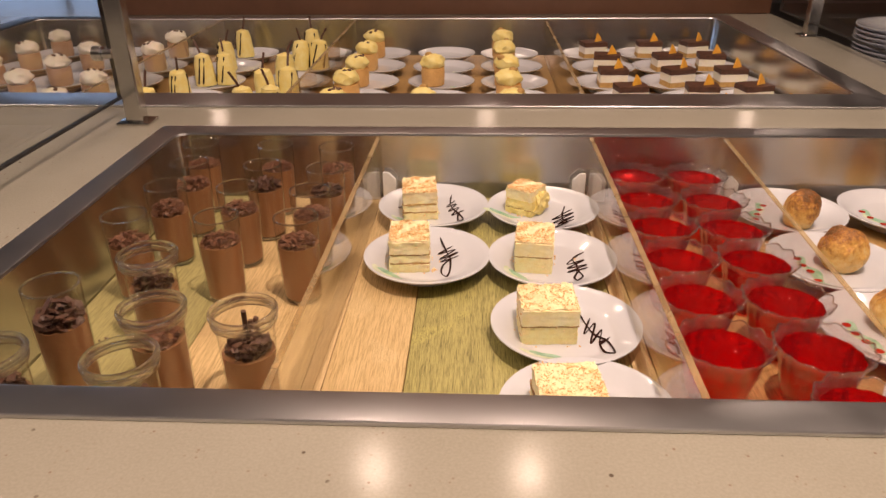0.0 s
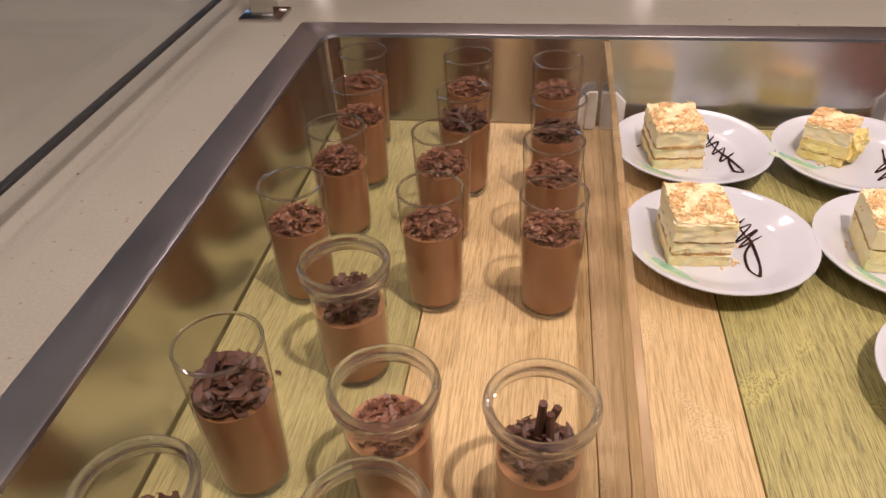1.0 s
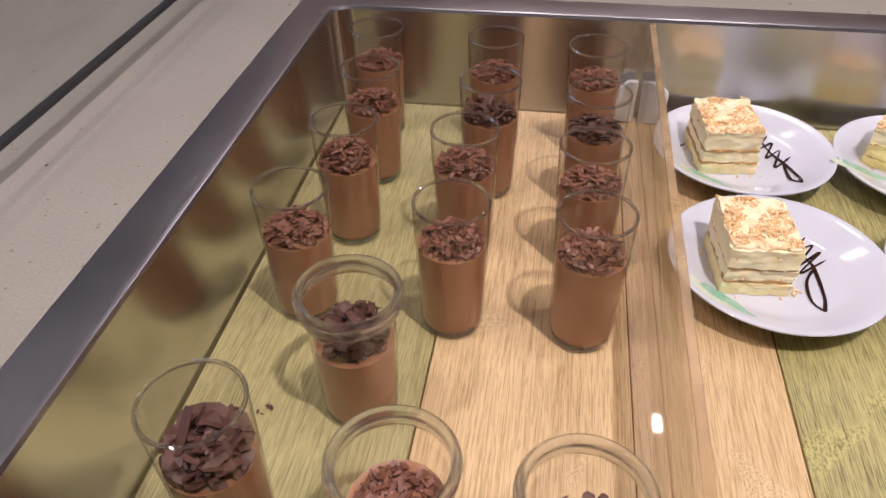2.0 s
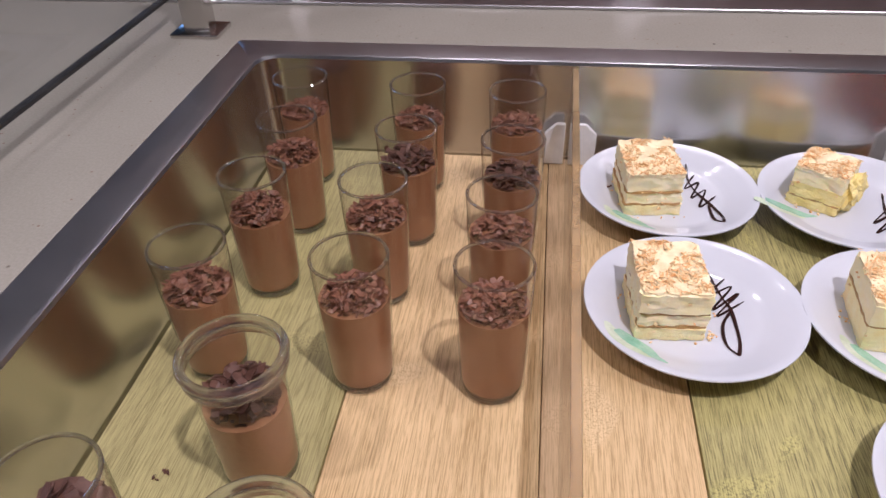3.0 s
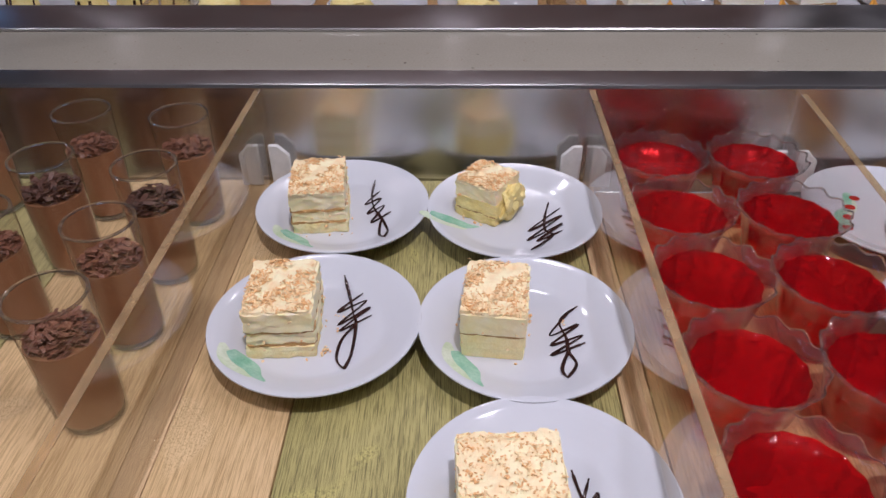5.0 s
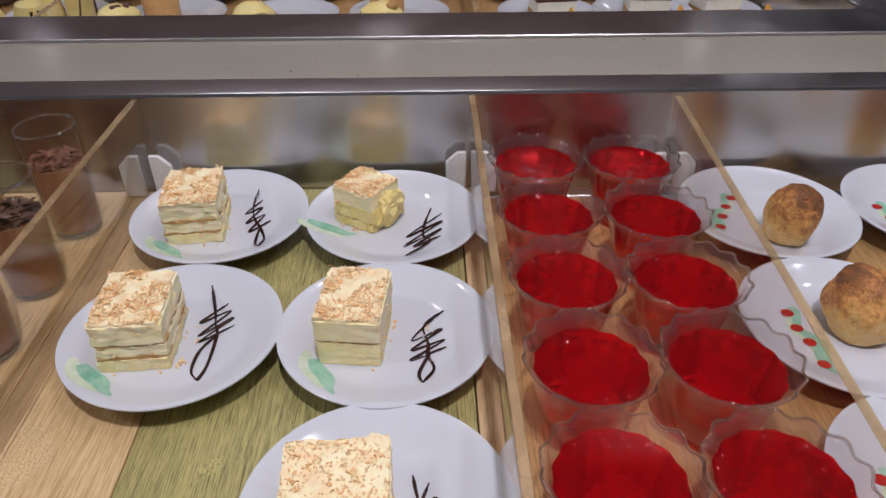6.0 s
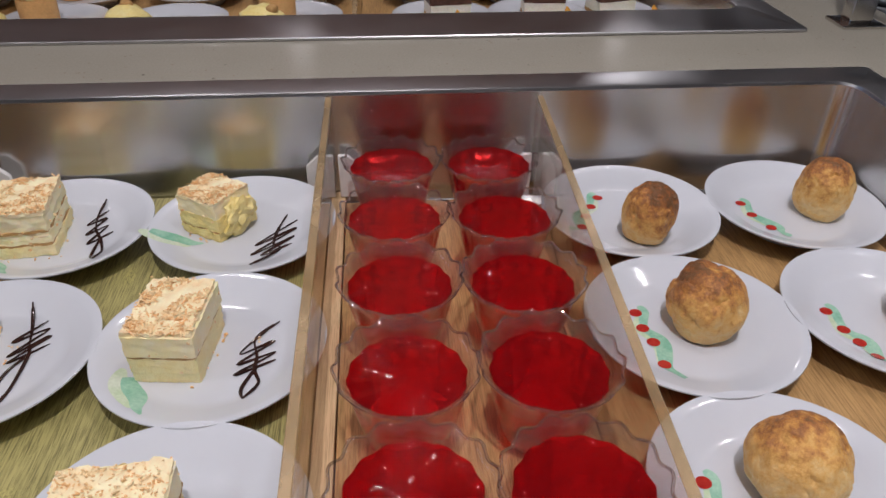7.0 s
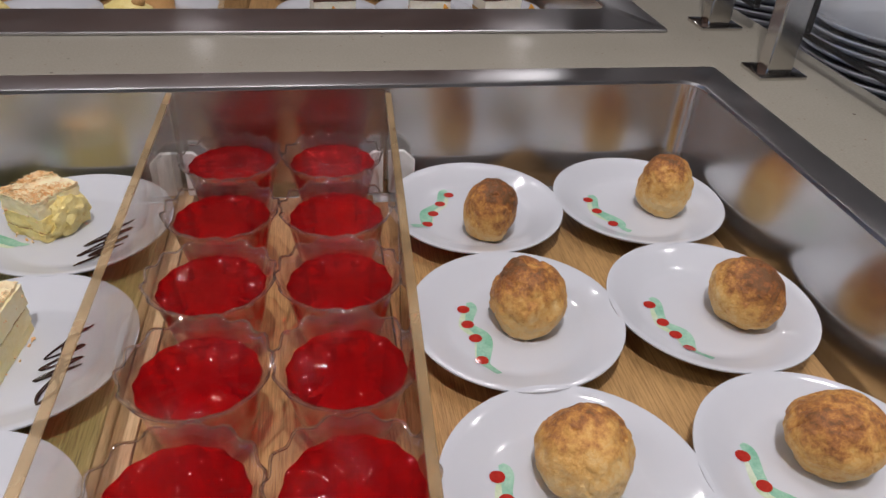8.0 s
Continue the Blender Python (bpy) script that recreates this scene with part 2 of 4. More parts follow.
def bun_material(bake):
    m, nt, p = shader("choux_bun")
    vec = mapped(nt)
    n1, n2, n3 = noise_tex(nt, vec, 24.0), noise_tex(nt, vec, 190.0, 5.0), noise_tex(nt, vec, 120.0, 6.0, 0.75)
    tc = nt.nodes.new("ShaderNodeTexCoord")
    sep = nt.nodes.new("ShaderNodeSeparateXYZ")
    nt.links.new(tc.outputs["Object"], sep.inputs[0])
    # baked top: height plus mottling
    h = nt.nodes.new("ShaderNodeMapRange")
    h.inputs["From Min"].default_value, h.inputs["From Max"].default_value = 0.006, 0.058
    # one flank browned further than the other
    flank = nt.nodes.new("ShaderNodeMath")
    flank.operation, flank.inputs[1].default_value = "MULTIPLY_ADD", 0.45
    nt.links.new(sep.outputs["X"], flank.inputs[0])
    nt.links.new(sep.outputs["Z"], flank.inputs[2])
    nt.links.new(flank.outputs[0], h.inputs["Value"])
    add = nt.nodes.new("ShaderNodeMath")
    add.operation = "MULTIPLY_ADD"
    add.inputs[1].default_value = 1.0
    nt.links.new(n1, add.inputs[0])
    nt.links.new(h.outputs["Result"], add.inputs[2])
    third = nt.nodes.new("ShaderNodeMath")
    third.operation, third.inputs[1].default_value, third.inputs[2].default_value = "MULTIPLY_ADD", 0.5, bake - 0.59
    speck = nt.nodes.new("ShaderNodeMath")
    speck.operation, speck.inputs[1].default_value = "MULTIPLY_ADD", 2.5
    nt.links.new(n3, speck.inputs[0])
    nt.links.new(add.outputs[0], speck.inputs[2])
    nt.links.new(speck.outputs[0], third.inputs[0])
    col = ramp(nt, third.outputs[0], [(0.22, (0.84, 0.62, 0.28)), (0.44, (0.75, 0.44, 0.125)), (0.58, (0.56, 0.265, 0.068)), (0.70, (0.32, 0.115, 0.036)), (0.84, (0.11, 0.038, 0.016))])
    col = mixed(nt, 0.10, col, ramp(nt, n3, [(0.40, (0.40, 0.17, 0.04)), (0.58, (0.84, 0.56, 0.22))]))
    nt.links.new(col, p.inputs["Base Color"])
    p.inputs["Roughness"].default_value = 0.43
    p.inputs["Specular IOR Level"].default_value = 0.3
    mx = nt.nodes.new("ShaderNodeMath")
    mx.operation = "ADD"
    nt.links.new(n2, mx.inputs[0])
    nt.links.new(n3, mx.inputs[1])
    bumped(nt, p, mx.outputs[0], 0.0016)
    return m




def glow(name, colour, strength):
    m, nt, p = shader(name)
    p.inputs["Base Color"].default_value = (0.8, 0.8, 0.8, 1)
    p.inputs["Emission Color"].default_value = (*colour, 1)
    p.inputs["Emission Strength"].default_value = strength
    return m


ASSUMED_WINDOW_GLOW = glow("assumed_window_glow", (0.30, 0.55, 1.0), 1.6)


# ---- mesh helpers ----
def mesh_of(name, bm, material, smooth=True):
    me = bpy.data.meshes.new(name)
    bmesh.ops.recalc_face_normals(bm, faces=bm.faces)
    bm.to_mesh(me)
    bm.free()
    if smooth:
        for f in me.polygons:
            f.use_smooth = True
        me.set_sharp_from_angle(angle=radians(38))
    me.materials.append(material)
    return me


def part(name, bm, material, parent=None, label="", at=None, smooth=True):
    ob = new(name, bm if isinstance(bm, bpy.types.Mesh) else mesh_of(name, bm, material, smooth))
    if parent:
        ob.parent = parent
    if at is not None:
        ob.matrix_basis = at
    return tagged(ob, label)


def thing(name, label, category, at=None, group="", kind=""):
    ob = new(name)
    ob.empty_display_size = 0.02
    if at is not None:
        ob.matrix_basis = at
    return tagged(ob, label, category, group, kind)


def box(x0, x1, y0, y1, z0, z1, bevel=0.0, seg=2, bm=None):
    own = bmesh.new()
    bmesh.ops.create_cube(own, size=1.0, matrix=Matrix.LocRotScale(((x0 + x1) / 2, (y0 + y1) / 2, (z0 + z1) / 2), None, (x1 - x0, y1 - y0, z1 - z0)))
    if bevel:
        bmesh.ops.bevel(own, geom=own.edges[:], offset=bevel, segments=seg, affect="EDGES", profile=0.5)
    if bm is None:
        return own
    me = bpy.data.meshes.new("tmp")
    own.to_mesh(me)
    own.free()
    bm.from_mesh(me)
    bpy.data.meshes.remove(me)
    return bm


def lathe(profile, seg=48, ripple=None):
    """A turned solid from (radius, height) pairs; ripple(a, r, z) may move a point."""
    bm = bmesh.new()
    rings = []
    for r, z in profile:
        if r < 1e-6:
            rings.append([bm.verts.new((0, 0, z))])
            continue
        ring = []
        for i in range(seg):
            a = 2 * math.pi * i / seg
            rr, zz = ripple(a, r, z) if ripple else (r, z)
            ring.append(bm.verts.new((rr * math.cos(a), rr * math.sin(a), zz)))
        rings.append(ring)
    for lo, hi in zip(rings, rings[1:]):
        for i in range(seg):
            j = (i + 1) % seg
            q = [lo[i % len(lo)], lo[j % len(lo)], hi[j % len(hi)], hi[i % len(hi)]]
            q = list(dict.fromkeys(q))
            if len(q) > 2:
                bm.faces.new(q)
    return bm


def rounded_loop(bm, x0, x1, y0, y1, r, z, n=6):
    vs = []
    for cx, cy, a0 in ((x1 - r, y1 - r, 0), (x0 + r, y1 - r, 90), (x0 + r, y0 + r, 180), (x1 - r, y0 + r, 270)):
        for i in range(n + 1):
            a = radians(a0 + 90 * i / n)
            vs.append(bm.verts.new((cx + r * math.cos(a), cy + r * math.sin(a), z)))
    return vs


def skin(bm, loops, close_last=False):
    for a, b in zip(loops, loops[1:]):
        for i in range(len(a)):
            j = (i + 1) % len(a)
            bm.faces.new((a[i], a[j], b[j], b[i]))
    if close_last:
        bm.faces.new(loops[-1])


def tube(points, radius, seg=8, taper=None):
    """A round strand through points, with closed ends."""
    bm = bmesh.new()
    pts = [Vector(p) for p in points]
    rings = []
    for i, p in enumerate(pts):
        d = (pts[min(i + 1, len(pts) - 1)] - pts[max(i - 1, 0)]).normalized()
        side = d.cross(Vector((0, 0, 1)))
        side = side.normalized() if side.length > 1e-4 else Vector((1, 0, 0))
        up = side.cross(d)
        r = radius * (taper(i / (len(pts) - 1)) if taper else 1)
        rings.append([bm.verts.new(p + side * r * math.cos(2 * math.pi * k / seg) + up * r * math.sin(2 * math.pi * k / seg)) for k in range(seg)])
    skin(bm, rings)
    bm.faces.new(rings[0])
    bm.faces.new(rings[-1])
    return bm


def smooth_path(ctrl, n=8):
    """Catmull-Rom through control points."""
    pts = [Vector(c) for c in ctrl]
    out = []
    for i in range(len(pts) - 1):
        p0, p1, p2, p3 = pts[max(i - 1, 0)], pts[i], pts[i + 1], pts[min(i + 2, len(pts) - 1)]
        for k in range(n):
            t = k / n
            out.append(0.5 * ((2 * p1) + (p2 - p0) * t + (2 * p0 - 5 * p1 + 4 * p2 - p3) * t * t + (3 * p1 - p0 - 3 * p2 + p3) * t ** 3))
    out.append(pts[-1])
    return out


# ---- large structure ----
WELL = (-0.312, 0.857, -0.642, 0.0)
REAR_WELL = (-1.17, 0.850, 0.250, 1.12)


def counter_top():
    xs = [-3.4, REAR_WELL[0] - 0.03, WELL[0] - 0.03, WELL[1] + 0.025, 1.035]
    ys = [-0.96, WELL[2] - 0.03, WELL[3] + 0.02, REAR_WELL[2] - 0.03, REAR_WELL[3] + 0.03, 1.75]
    holes = {(2, 1), (1, 3), (2, 3)}
    bm = bmesh.new()
    solid = {(i, j) for i in range(len(xs) - 1) for j in range(len(ys) - 1)} - holes
    top = [[bm.verts.new((x, y, TOP)) for y in ys] for x in xs]
    low = [[bm.verts.new((x, y, TOP - 0.04)) for y in ys] for x in xs]
    for i, j in solid:
        ring = ((i, j), (i + 1, j), (i + 1, j + 1), (i, j + 1))
        bm.faces.new([top[a][b] for a, b in ring])
        bm.faces.new([low[a][b] for a, b in reversed(ring)])
        for k, (di, dj) in enumerate(((0, -1), (1, 0), (0, 1), (-1, 0))):
            if (i + di, j + dj) not in solid:
                (a, b), (c, d) = ring[k], ring[(k + 1) % 4]
                bm.faces.new((top[a][b], low[a][b], low[c][d], top[c][d]))
    ob = part("counter_top", bm, STONE, None, smooth=False)
    return tagged(ob, "polished cream quartz counter top with dark flecks", "counter top", kind="structure")


counter_top()

base = thing("counter_base", "dark wood counter base under the stone top", "counter", kind="structure")
part("front_panel", box(-3.1, 1.0, -0.90, -0.87, 0.10, 0.859), CABINET, base)
part("plinth", box(-3.1, 1.0, -0.84, 1.70, 0.0, 0.10), SEAL, base)
part("side_panel", box(0.97, 1.0, -0.869, 1.70, 0.101, 0.858), CABINET, base)
part("back_panel", box(-3.1, 0.969, 1.67, 1.70, 0.101, 0.858), CABINET, base)


def steel_well(name, bounds, label, r=0.022, flange=(0.037, 0.037, 0.037, 0.037), depth=0.116, lip=0.004):
    x0, x1, y0, y1 = bounds
    ob = thing(name, label, "food well", kind="structure")
    bm = bmesh.new()
    z = TOP + lip
    fl, fr, ff, fb = flange
    loops = [rounded_loop(bm, x0 - fl, x1 + fr, y0 - ff, y1 + fb, 0.006, TOP + 0.0005),
             rounded_loop(bm, x0 - fl, x1 + fr, y0 - ff, y1 + fb, 0.006, z - 0.001),
             rounded_loop(bm, x0 - fl + 0.001, x1 + fr - 0.001, y0 - ff + 0.001, y1 + fb - 0.001, 0.006, z),
             rounded_loop(bm, x0 - 0.004, x1 + 0.004, y0 - 0.004, y1 + 0.004, r, z),
             rounded_loop(bm, x0 - 0.001, x1 + 0.001, y0 - 0.001, y1 + 0.001, r, z - 0.001),
             rounded_loop(bm, x0, x1, y0, y1, r, z - 0.004)]
    if ff > 0.1:
        loops.insert(3, rounded_loop(bm, x0 - 0.030, x1 + 0.030, y0 - 0.030, y1 + 0.030, r, z))
        for v in loops[4]:
            v.co.z -= 0.006
        for lp in loops[5:]:
            for v in lp:
                v.co.z -= 0.006
    skin(bm, loops)
    part("rim", bm, STEEL_FLANGE if ff > 0.1 else STEEL_RIM, ob)
    bm = bmesh.new()
    b = 0.004
    loops = [rounded_loop(bm, x0, x1, y0, y1, r, z - (0.010 if ff > 0.1 else 0.004)),
             rounded_loop(bm, x0 + b, x1 - b, y0 + b, y1 - b, r, TOP - depth + 0.014),
             rounded_loop(bm, x0 + b + 0.004, x1 - b - 0.004, y0 + b + 0.004, y1 - b - 0.004, r, TOP - depth + 0.004),
             rounded_loop(bm, x0 + b + 0.014, x1 - b - 0.014, y0 + b + 0.014, y1 - b - 0.014, r, TOP - depth)]
    skin(bm, loops, True)
    part("basin", bm, STEEL, ob)
    return ob


steel_well("front_well", WELL, "brushed stainless steel food well sunk in the counter")
steel_well("rear_well", REAR_WELL, "long brushed stainless steel food well behind the first", flange=(0.055, 0.046, 0.090, 0.045))

# room
tagged(part("floor", box(-6, 5, -4, 8, -0.05, 0.0), FLOOR), "brown tiled restaurant floor", "floor", kind="structure")
tagged(part("ceiling", box(-6, 5, -4, 8, 2.6, 2.65), CEILING), "plain cream restaurant ceiling", "ceiling", kind="structure")
tagged(part("wall_south", box(-6, 5, -4.1, -4.0, 0, 2.6), PAINT), "warm beige plaster wall", "wall", kind="structure")
tagged(part("wall_east", box(5.0, 5.1, -4, 8, 0, 2.6), PAINT), "warm beige plaster wall", "wall", kind="structure")
bm = box(-6.1, -6.0, -4, -1.0, 0, 2.6)
box(-6.1, -6.0, 3.2, 8, 0, 2.6, bm=bm)
box(-6.1, -6.0, -1.0, 3.2, 0, 0.9, bm=bm)
box(-6.1, -6.0, -1.0, 3.2, 2.3, 2.6, bm=bm)
# unseen window, added so that the steel on the left picks up blue
west = thing("added_window", "wide assumed window, glowing blue", "window", kind="structure")
part("pane", box(-6.07, -6.06, -1.0, 3.2, 0.9, 2.3), ASSUMED_WINDOW_GLOW, west)
for i in range(5):
    part("mullion", box(-6.055, -6.0, -1.0 + i * 1.035, -0.94 + i * 1.035, 0.9, 2.3, 0.004), CABINET, west)
tagged(part("wall_west", bm, PAINT), "warm beige plaster wall", "wall", kind="structure")
bm = box(-6, -5.9, 8.0, 8.1, 0, 2.6)
box(-2.2, 5, 8.0, 8.1, 0, 2.6, bm=bm)
box(-5.9, -2.2, 8.0, 8.1, 0, 0.9, bm=bm)
box(-5.9, -2.2, 8.0, 8.1, 2.2, 2.6, bm=bm)
tagged(part("wall_north", bm, PAINT), "warm beige plaster wall with a wide window", "wall", kind="structure")
# window assumed as the source of the blue on the far counter
win = thing("window_1", "wide assumed window, glowing blue", "window", kind="structure")
part("pane", box(-5.9, -2.2, 8.06, 8.07, 0.9, 2.2), ASSUMED_WINDOW_GLOW, win)
for i in range(4):
    part("mullion", box(-5.9 + i * 0.98, -5.9 + i * 0.98 + 0.06, 8.0, 8.055, 0.9, 2.2, 0.004), CABINET, win)
tagged(part("brown_partition", box(-0.98, 1.03, 1.20, 1.245, TOP + 0.0005, 2.2, 0.004), BROWN_PANEL), "dark reddish-brown partition panel behind the counter", "partition", kind="structure")
far = thing("far_counter", "far pale counter catching the window's blue light", "counter")
part("top", box(-4.8, -1.3, 2.3, 3.2, 0.86, 0.90, 0.004), STONE, far)
part("body", box(-4.7, -1.4, 2.4, 3.1, 0.0, 0.859), CABINET, far)

# ceiling downlights, and added fill lamps in the same housing
for x, y, z, watts in LAMPS:
    dl = thing("downlight", "small round recessed ceiling downlight or added fill lamp, lit", "downlight", pose(x, y, z), "ceiling downlights")
    part("trim_ring", lathe([(0.060, 0.02), (0.075, 0.02), (0.078, 0.004), (0.074, 0.0), (0.062, 0.0), (0.060, 0.02)], 32), WHITE_PLASTIC, dl)
    part("stem", lathe([(0.0, 0.021), (0.059, 0.021), (0.059, 2.6 - z if z < 2.5 else 0.03), (0.0, 2.6 - z if z < 2.5 else 0.03)], 24), WHITE_PLASTIC, dl)
    lamp = new("downlight_or_fill_lamp", bpy.data.lights.new("downlight_or_fill_lamp", "AREA"))
    lamp.data.shape, lamp.data.size, lamp.data.energy, lamp.data.color = "DISK", 0.07, watts, LAMP_COLOUR
    lamp.matrix_basis = pose(x, y, z + 0.012)

# small spots on a rail at the partition
rail = thing("spot_rail", "dark rail with small lit spots on the brown partition", "lamp")
part("bar", box(-0.95, 1.02, 1.172, 1.199, 1.225, 1.255, 0.003), SEAL, rail)
for x in SHELF_SPOTS:
    part("spot_head", lathe([(0.022, 0.0), (0.026, 0.001), (0.027, 0.024), (0.0, 0.0245)], 24), WHITE_PLASTIC, rail, at=pose(x, 1.160, 1.215))
    lamp = new("spot_lamp", bpy.data.lights.new("spot_lamp", "AREA"))
    lamp.data.shape, lamp.data.size, lamp.data.energy, lamp.data.color = "DISK", 0.050, 0.07, LAMP_COLOUR
    lamp.matrix_basis = look((x, 1.160, 1.212), (x, 0.2, 0.9))

# ---- boards in the wells ----
for x0, x1, y0, y1, material, label in (
        (-0.3055, -0.1505, -0.634, -0.008, GREEN_PALE, "olive-green stained bamboo board lining the well"),
        (-0.1495, -0.0125, -0.634, -0.008, BAMBOO, "pale bamboo board lining the well"),
        (-0.0120, 0.0080, -0.634, -0.008, STRIP, "narrow tan wooden strip under the divider"),
        (0.0085, 0.0895, -0.634, -0.008, BAMBOO, "pale bamboo board lining the well"),
        (0.0905, 0.3230, -0.634, -0.008, GREEN, "olive-green stained bamboo board lining the well"),
        (0.3240, 0.3460, -0.634, -0.008, STRIP, "narrow tan wooden strip under the divider"),
        (0.3470, 0.5200, -0.634, -0.030, BROWN, "worn brown bamboo board under the jelly dishes"),
        (0.5210, 0.8400, -0.634, -0.045, BROWN, "brown bamboo board under the bun plates")):
    ob = part("wooden_board", box(x0, x1, y0, y1, TOP - 0.1145, BED, 0.0012), material)
    tagged(ob, label, "board", "boards in the front well")
for x0, x1 in ((-1.145, -0.605), (-0.60, -0.205), (-0.20, 0.355), (0.36, 0.825)):
    ob = part("wooden_board", box(x0, x1, 0.275, 1.098, TOP - 0.1145, BED, 0.0012), BROWN)
    tagged(ob, "brown bamboo board lining the rear well", "board", "boards in the rear well")


# ---- clear dividers ----
def divider(x_rear, x_front, y0=-0.639, y1=-0.004, group="front well dividers", bracket=True):
    d = thing("acrylic_divider", "clear acrylic divider standing upright between the desserts", "divider", None, group)
    shear = (x_rear - x_front) / (y1 - y0)
    def place(bm):
        for v in bm.verts:
            v.co.x += x_front + (v.co.y - y0) * shear
        return bm
    t = 0.0031
    part("sheet", place(box(-t, t, y0, y1, BED + 0.0005, TOP - 0.0012)), ACRYLIC, d, smooth=False)
    part("top_edge", place(box(-t, t, y0, y1, TOP - 0.0010, TOP + 0.0008, 0.0006, 1)), ACRYLIC_EDGE, d, "clear polished edge with the boards' tan put in its colour")
    if bracket:
        for side in (-1, 1):
            bm = bmesh.new()
            w, h, c = 0.026, 0.046, 0.011
            out = [(0.0055, 0), (w, 0), (w, h - c), (w - c, h), (0.0055, h)]
            lo = [bm.verts.new((side * a, y1 - 0.012, BED + 0.001 + b)) for a, b in out]
            hi = [bm.verts.new((side * a, y1 - 0.017, BED + 0.001 + b)) for a, b in out]
            skin(bm, [lo, hi], True)
            bm.faces.new(lo)
            bmesh.ops.bevel(bm, geom=bm.edges[:], offset=0.0008, segments=1, affect="EDGES")
            part("bracket", place(bm), WHITE_PLASTIC, d, "white plastic octagonal bracket")
    return d


divider(0.008, -0.001)
divider(0.336, 0.335)
divider(0.537, 0.508, -0.630, -0.012)
for x in (-0.60, -0.20, 0.357):
    divider(x, x, 0.262, 1.108, "rear well dividers", False)


# ---- sneeze guard ----
def guard_post(x, y, group="sneeze guard posts"):
    p = thing("guard_post", "square brushed steel sneeze-guard post on a flat foot plate", "post", pose(x, y, TOP), group)
    foot = part("foot_plate", box(-0.027, 0.027, -0.022, 0.022, 0.0, 0.005, 0.0012), STEEL_POST, p)
    part("tube", box(-0.0145, 0.0145, -0.0115, 0.0115, 0.0045, 0.56, 0.002, 2), STEEL_POST, p, smooth=False)
    return p


def guard_panel(x, y0, y1, z0, clamp_at, side, clamps=(0.113, 0.42)):
    g = thing("guard_glass_panel", "clear glass sneeze-guard panel with a dark sealed edge", "glass panel", None, "sneeze guard panels")
    pane = part("pane", box(x - 0.004, x + 0.004, y0 + 0.003, y1 - 0.003, z0 + 0.004, TOP + 0.56), PANE, g, smooth=False)
    part("edge_seal", box(x - 0.0042, x + 0.0042, y0, y1, z0, z0 + 0.0038, 0.0006, 1), SEAL, g)
    for ye in (y0, y1 - 0.0028):
        part("edge_seal", box(x - 0.0042, x + 0.0042, ye, ye + 0.0028, z0 + 0.004, TOP + 0.56, 0.0006, 1), SEAL, g)
    for z in clamps:
        bm = lathe([(0.0, 0.0), (0.0105, 0.0), (0.0115, 0.001), (0.0115, 0.016), (0.008, 0.018), (0.008, 0.032), (0.0, 0.032)], 24)
        turn = 90 if side > 0 else -90
        part("clamp", bm, STEEL_POST, g, "polished steel clamp", pose(x - side * 0.010, clamp_at, TOP + z, 0, turn, 0))
    return g


guard_post(-0.404, 0.066)
guard_post(0.957, 0.024)
guard_post(0.970, 0.188)
guard_post(1.00, 0.84)
guard_panel(-0.445, -0.90, 0.105, 0.93, 0.067, 1)
guard_panel(1.004, -0.90, 0.055, 0.93, 0.024, -1)
guard_panel(1.004, 0.16, 1.06, 0.93, 0.192, -1)

# ---- glasses of chocolate mousse ----
def flakes(rng, radius, z0, rise, count, size, sticks=0):
    """Chocolate shavings: thin curled chips heaped in a round space."""
    bm = bmesh.new()
    for _ in range(count):
        r, a = radius * math.sqrt(rng.random()) * 0.94, rng.random() * 2 * math.pi
        z = z0 + rise * rng.random() ** 1.2 * (1.15 - (r / radius) ** 2 * 0.7)
        big = rng.random() < 0.34
        l, w = size * (rng.uniform(0.8, 1.6) if big else rng.uniform(0.25, 0.7)), size * (rng.uniform(0.35, 0.75) if big else rng.uniform(0.12, 0.3))
        m = Matrix.Translation((r * math.cos(a), r * math.sin(a), z)) @ Euler((rng.uniform(-0.55, 0.55), rng.uniform(-0.5, 0.5), rng.random() * 6.3)).to_matrix().to_4x4()
        curl = rng.uniform(-1.0, 0.4) * l
        th = 0.0004
        rows = []
        for k in range(4):
            u = k / 3 - 0.5
            ww = w * (1 - 0.5 * abs(u)) * rng.uniform(0.7, 1.1)
            zz = curl * (u * u - 0.1)
            rows.append([bm.verts.new(m @ Vector(c)) for c in ((u * l, -ww / 2, zz), (u * l, ww / 2, zz + ww * 0.15), (u * l, ww / 2, zz + th + ww * 0.15), (u * l, -ww / 2, zz + th))])
        skin(bm, rows)
        bm.faces.new(rows[0])
        bm.faces.new(rows[-1])
    for v in bm.verts:
        d = math.hypot(v.co.x, v.co.y)
        if d > radius:
            v.co.x *= radius / d
            v.co.y *= radius / d
        v.co.z = max(v.co.z, z0 - 0.001)
    for k in range(sticks):
        a = rng.uniform(0, 6.3)
        p0 = Vector((0.006 * math.cos(a), 0.006 * math.sin(a), z0))
        tip = p0 + Vector((rng.uniform(-0.013, 0.013), rng.uniform(-0.006, 0.012), rng.uniform(0.032, 0.044)))
        own = tube([p0.lerp(tip, t / 4) + Vector((0, 0, 0.001 * math.sin(t))) for t in range(5)], 0.0025, 7)
        me = bpy.data.meshes.new("tmp")
        own.to_mesh(me)
        own.free()
        bm.from_mesh(me)
        bpy.data.meshes.remove(me)
    return bm


def tumbler_wall():
    h = 0.111
    return lathe([(0.0205, 0.0014), (0.0222, 0.003), (0.0237, 0.040), (0.0258, h - 0.0015), (0.0253, h)], 56)


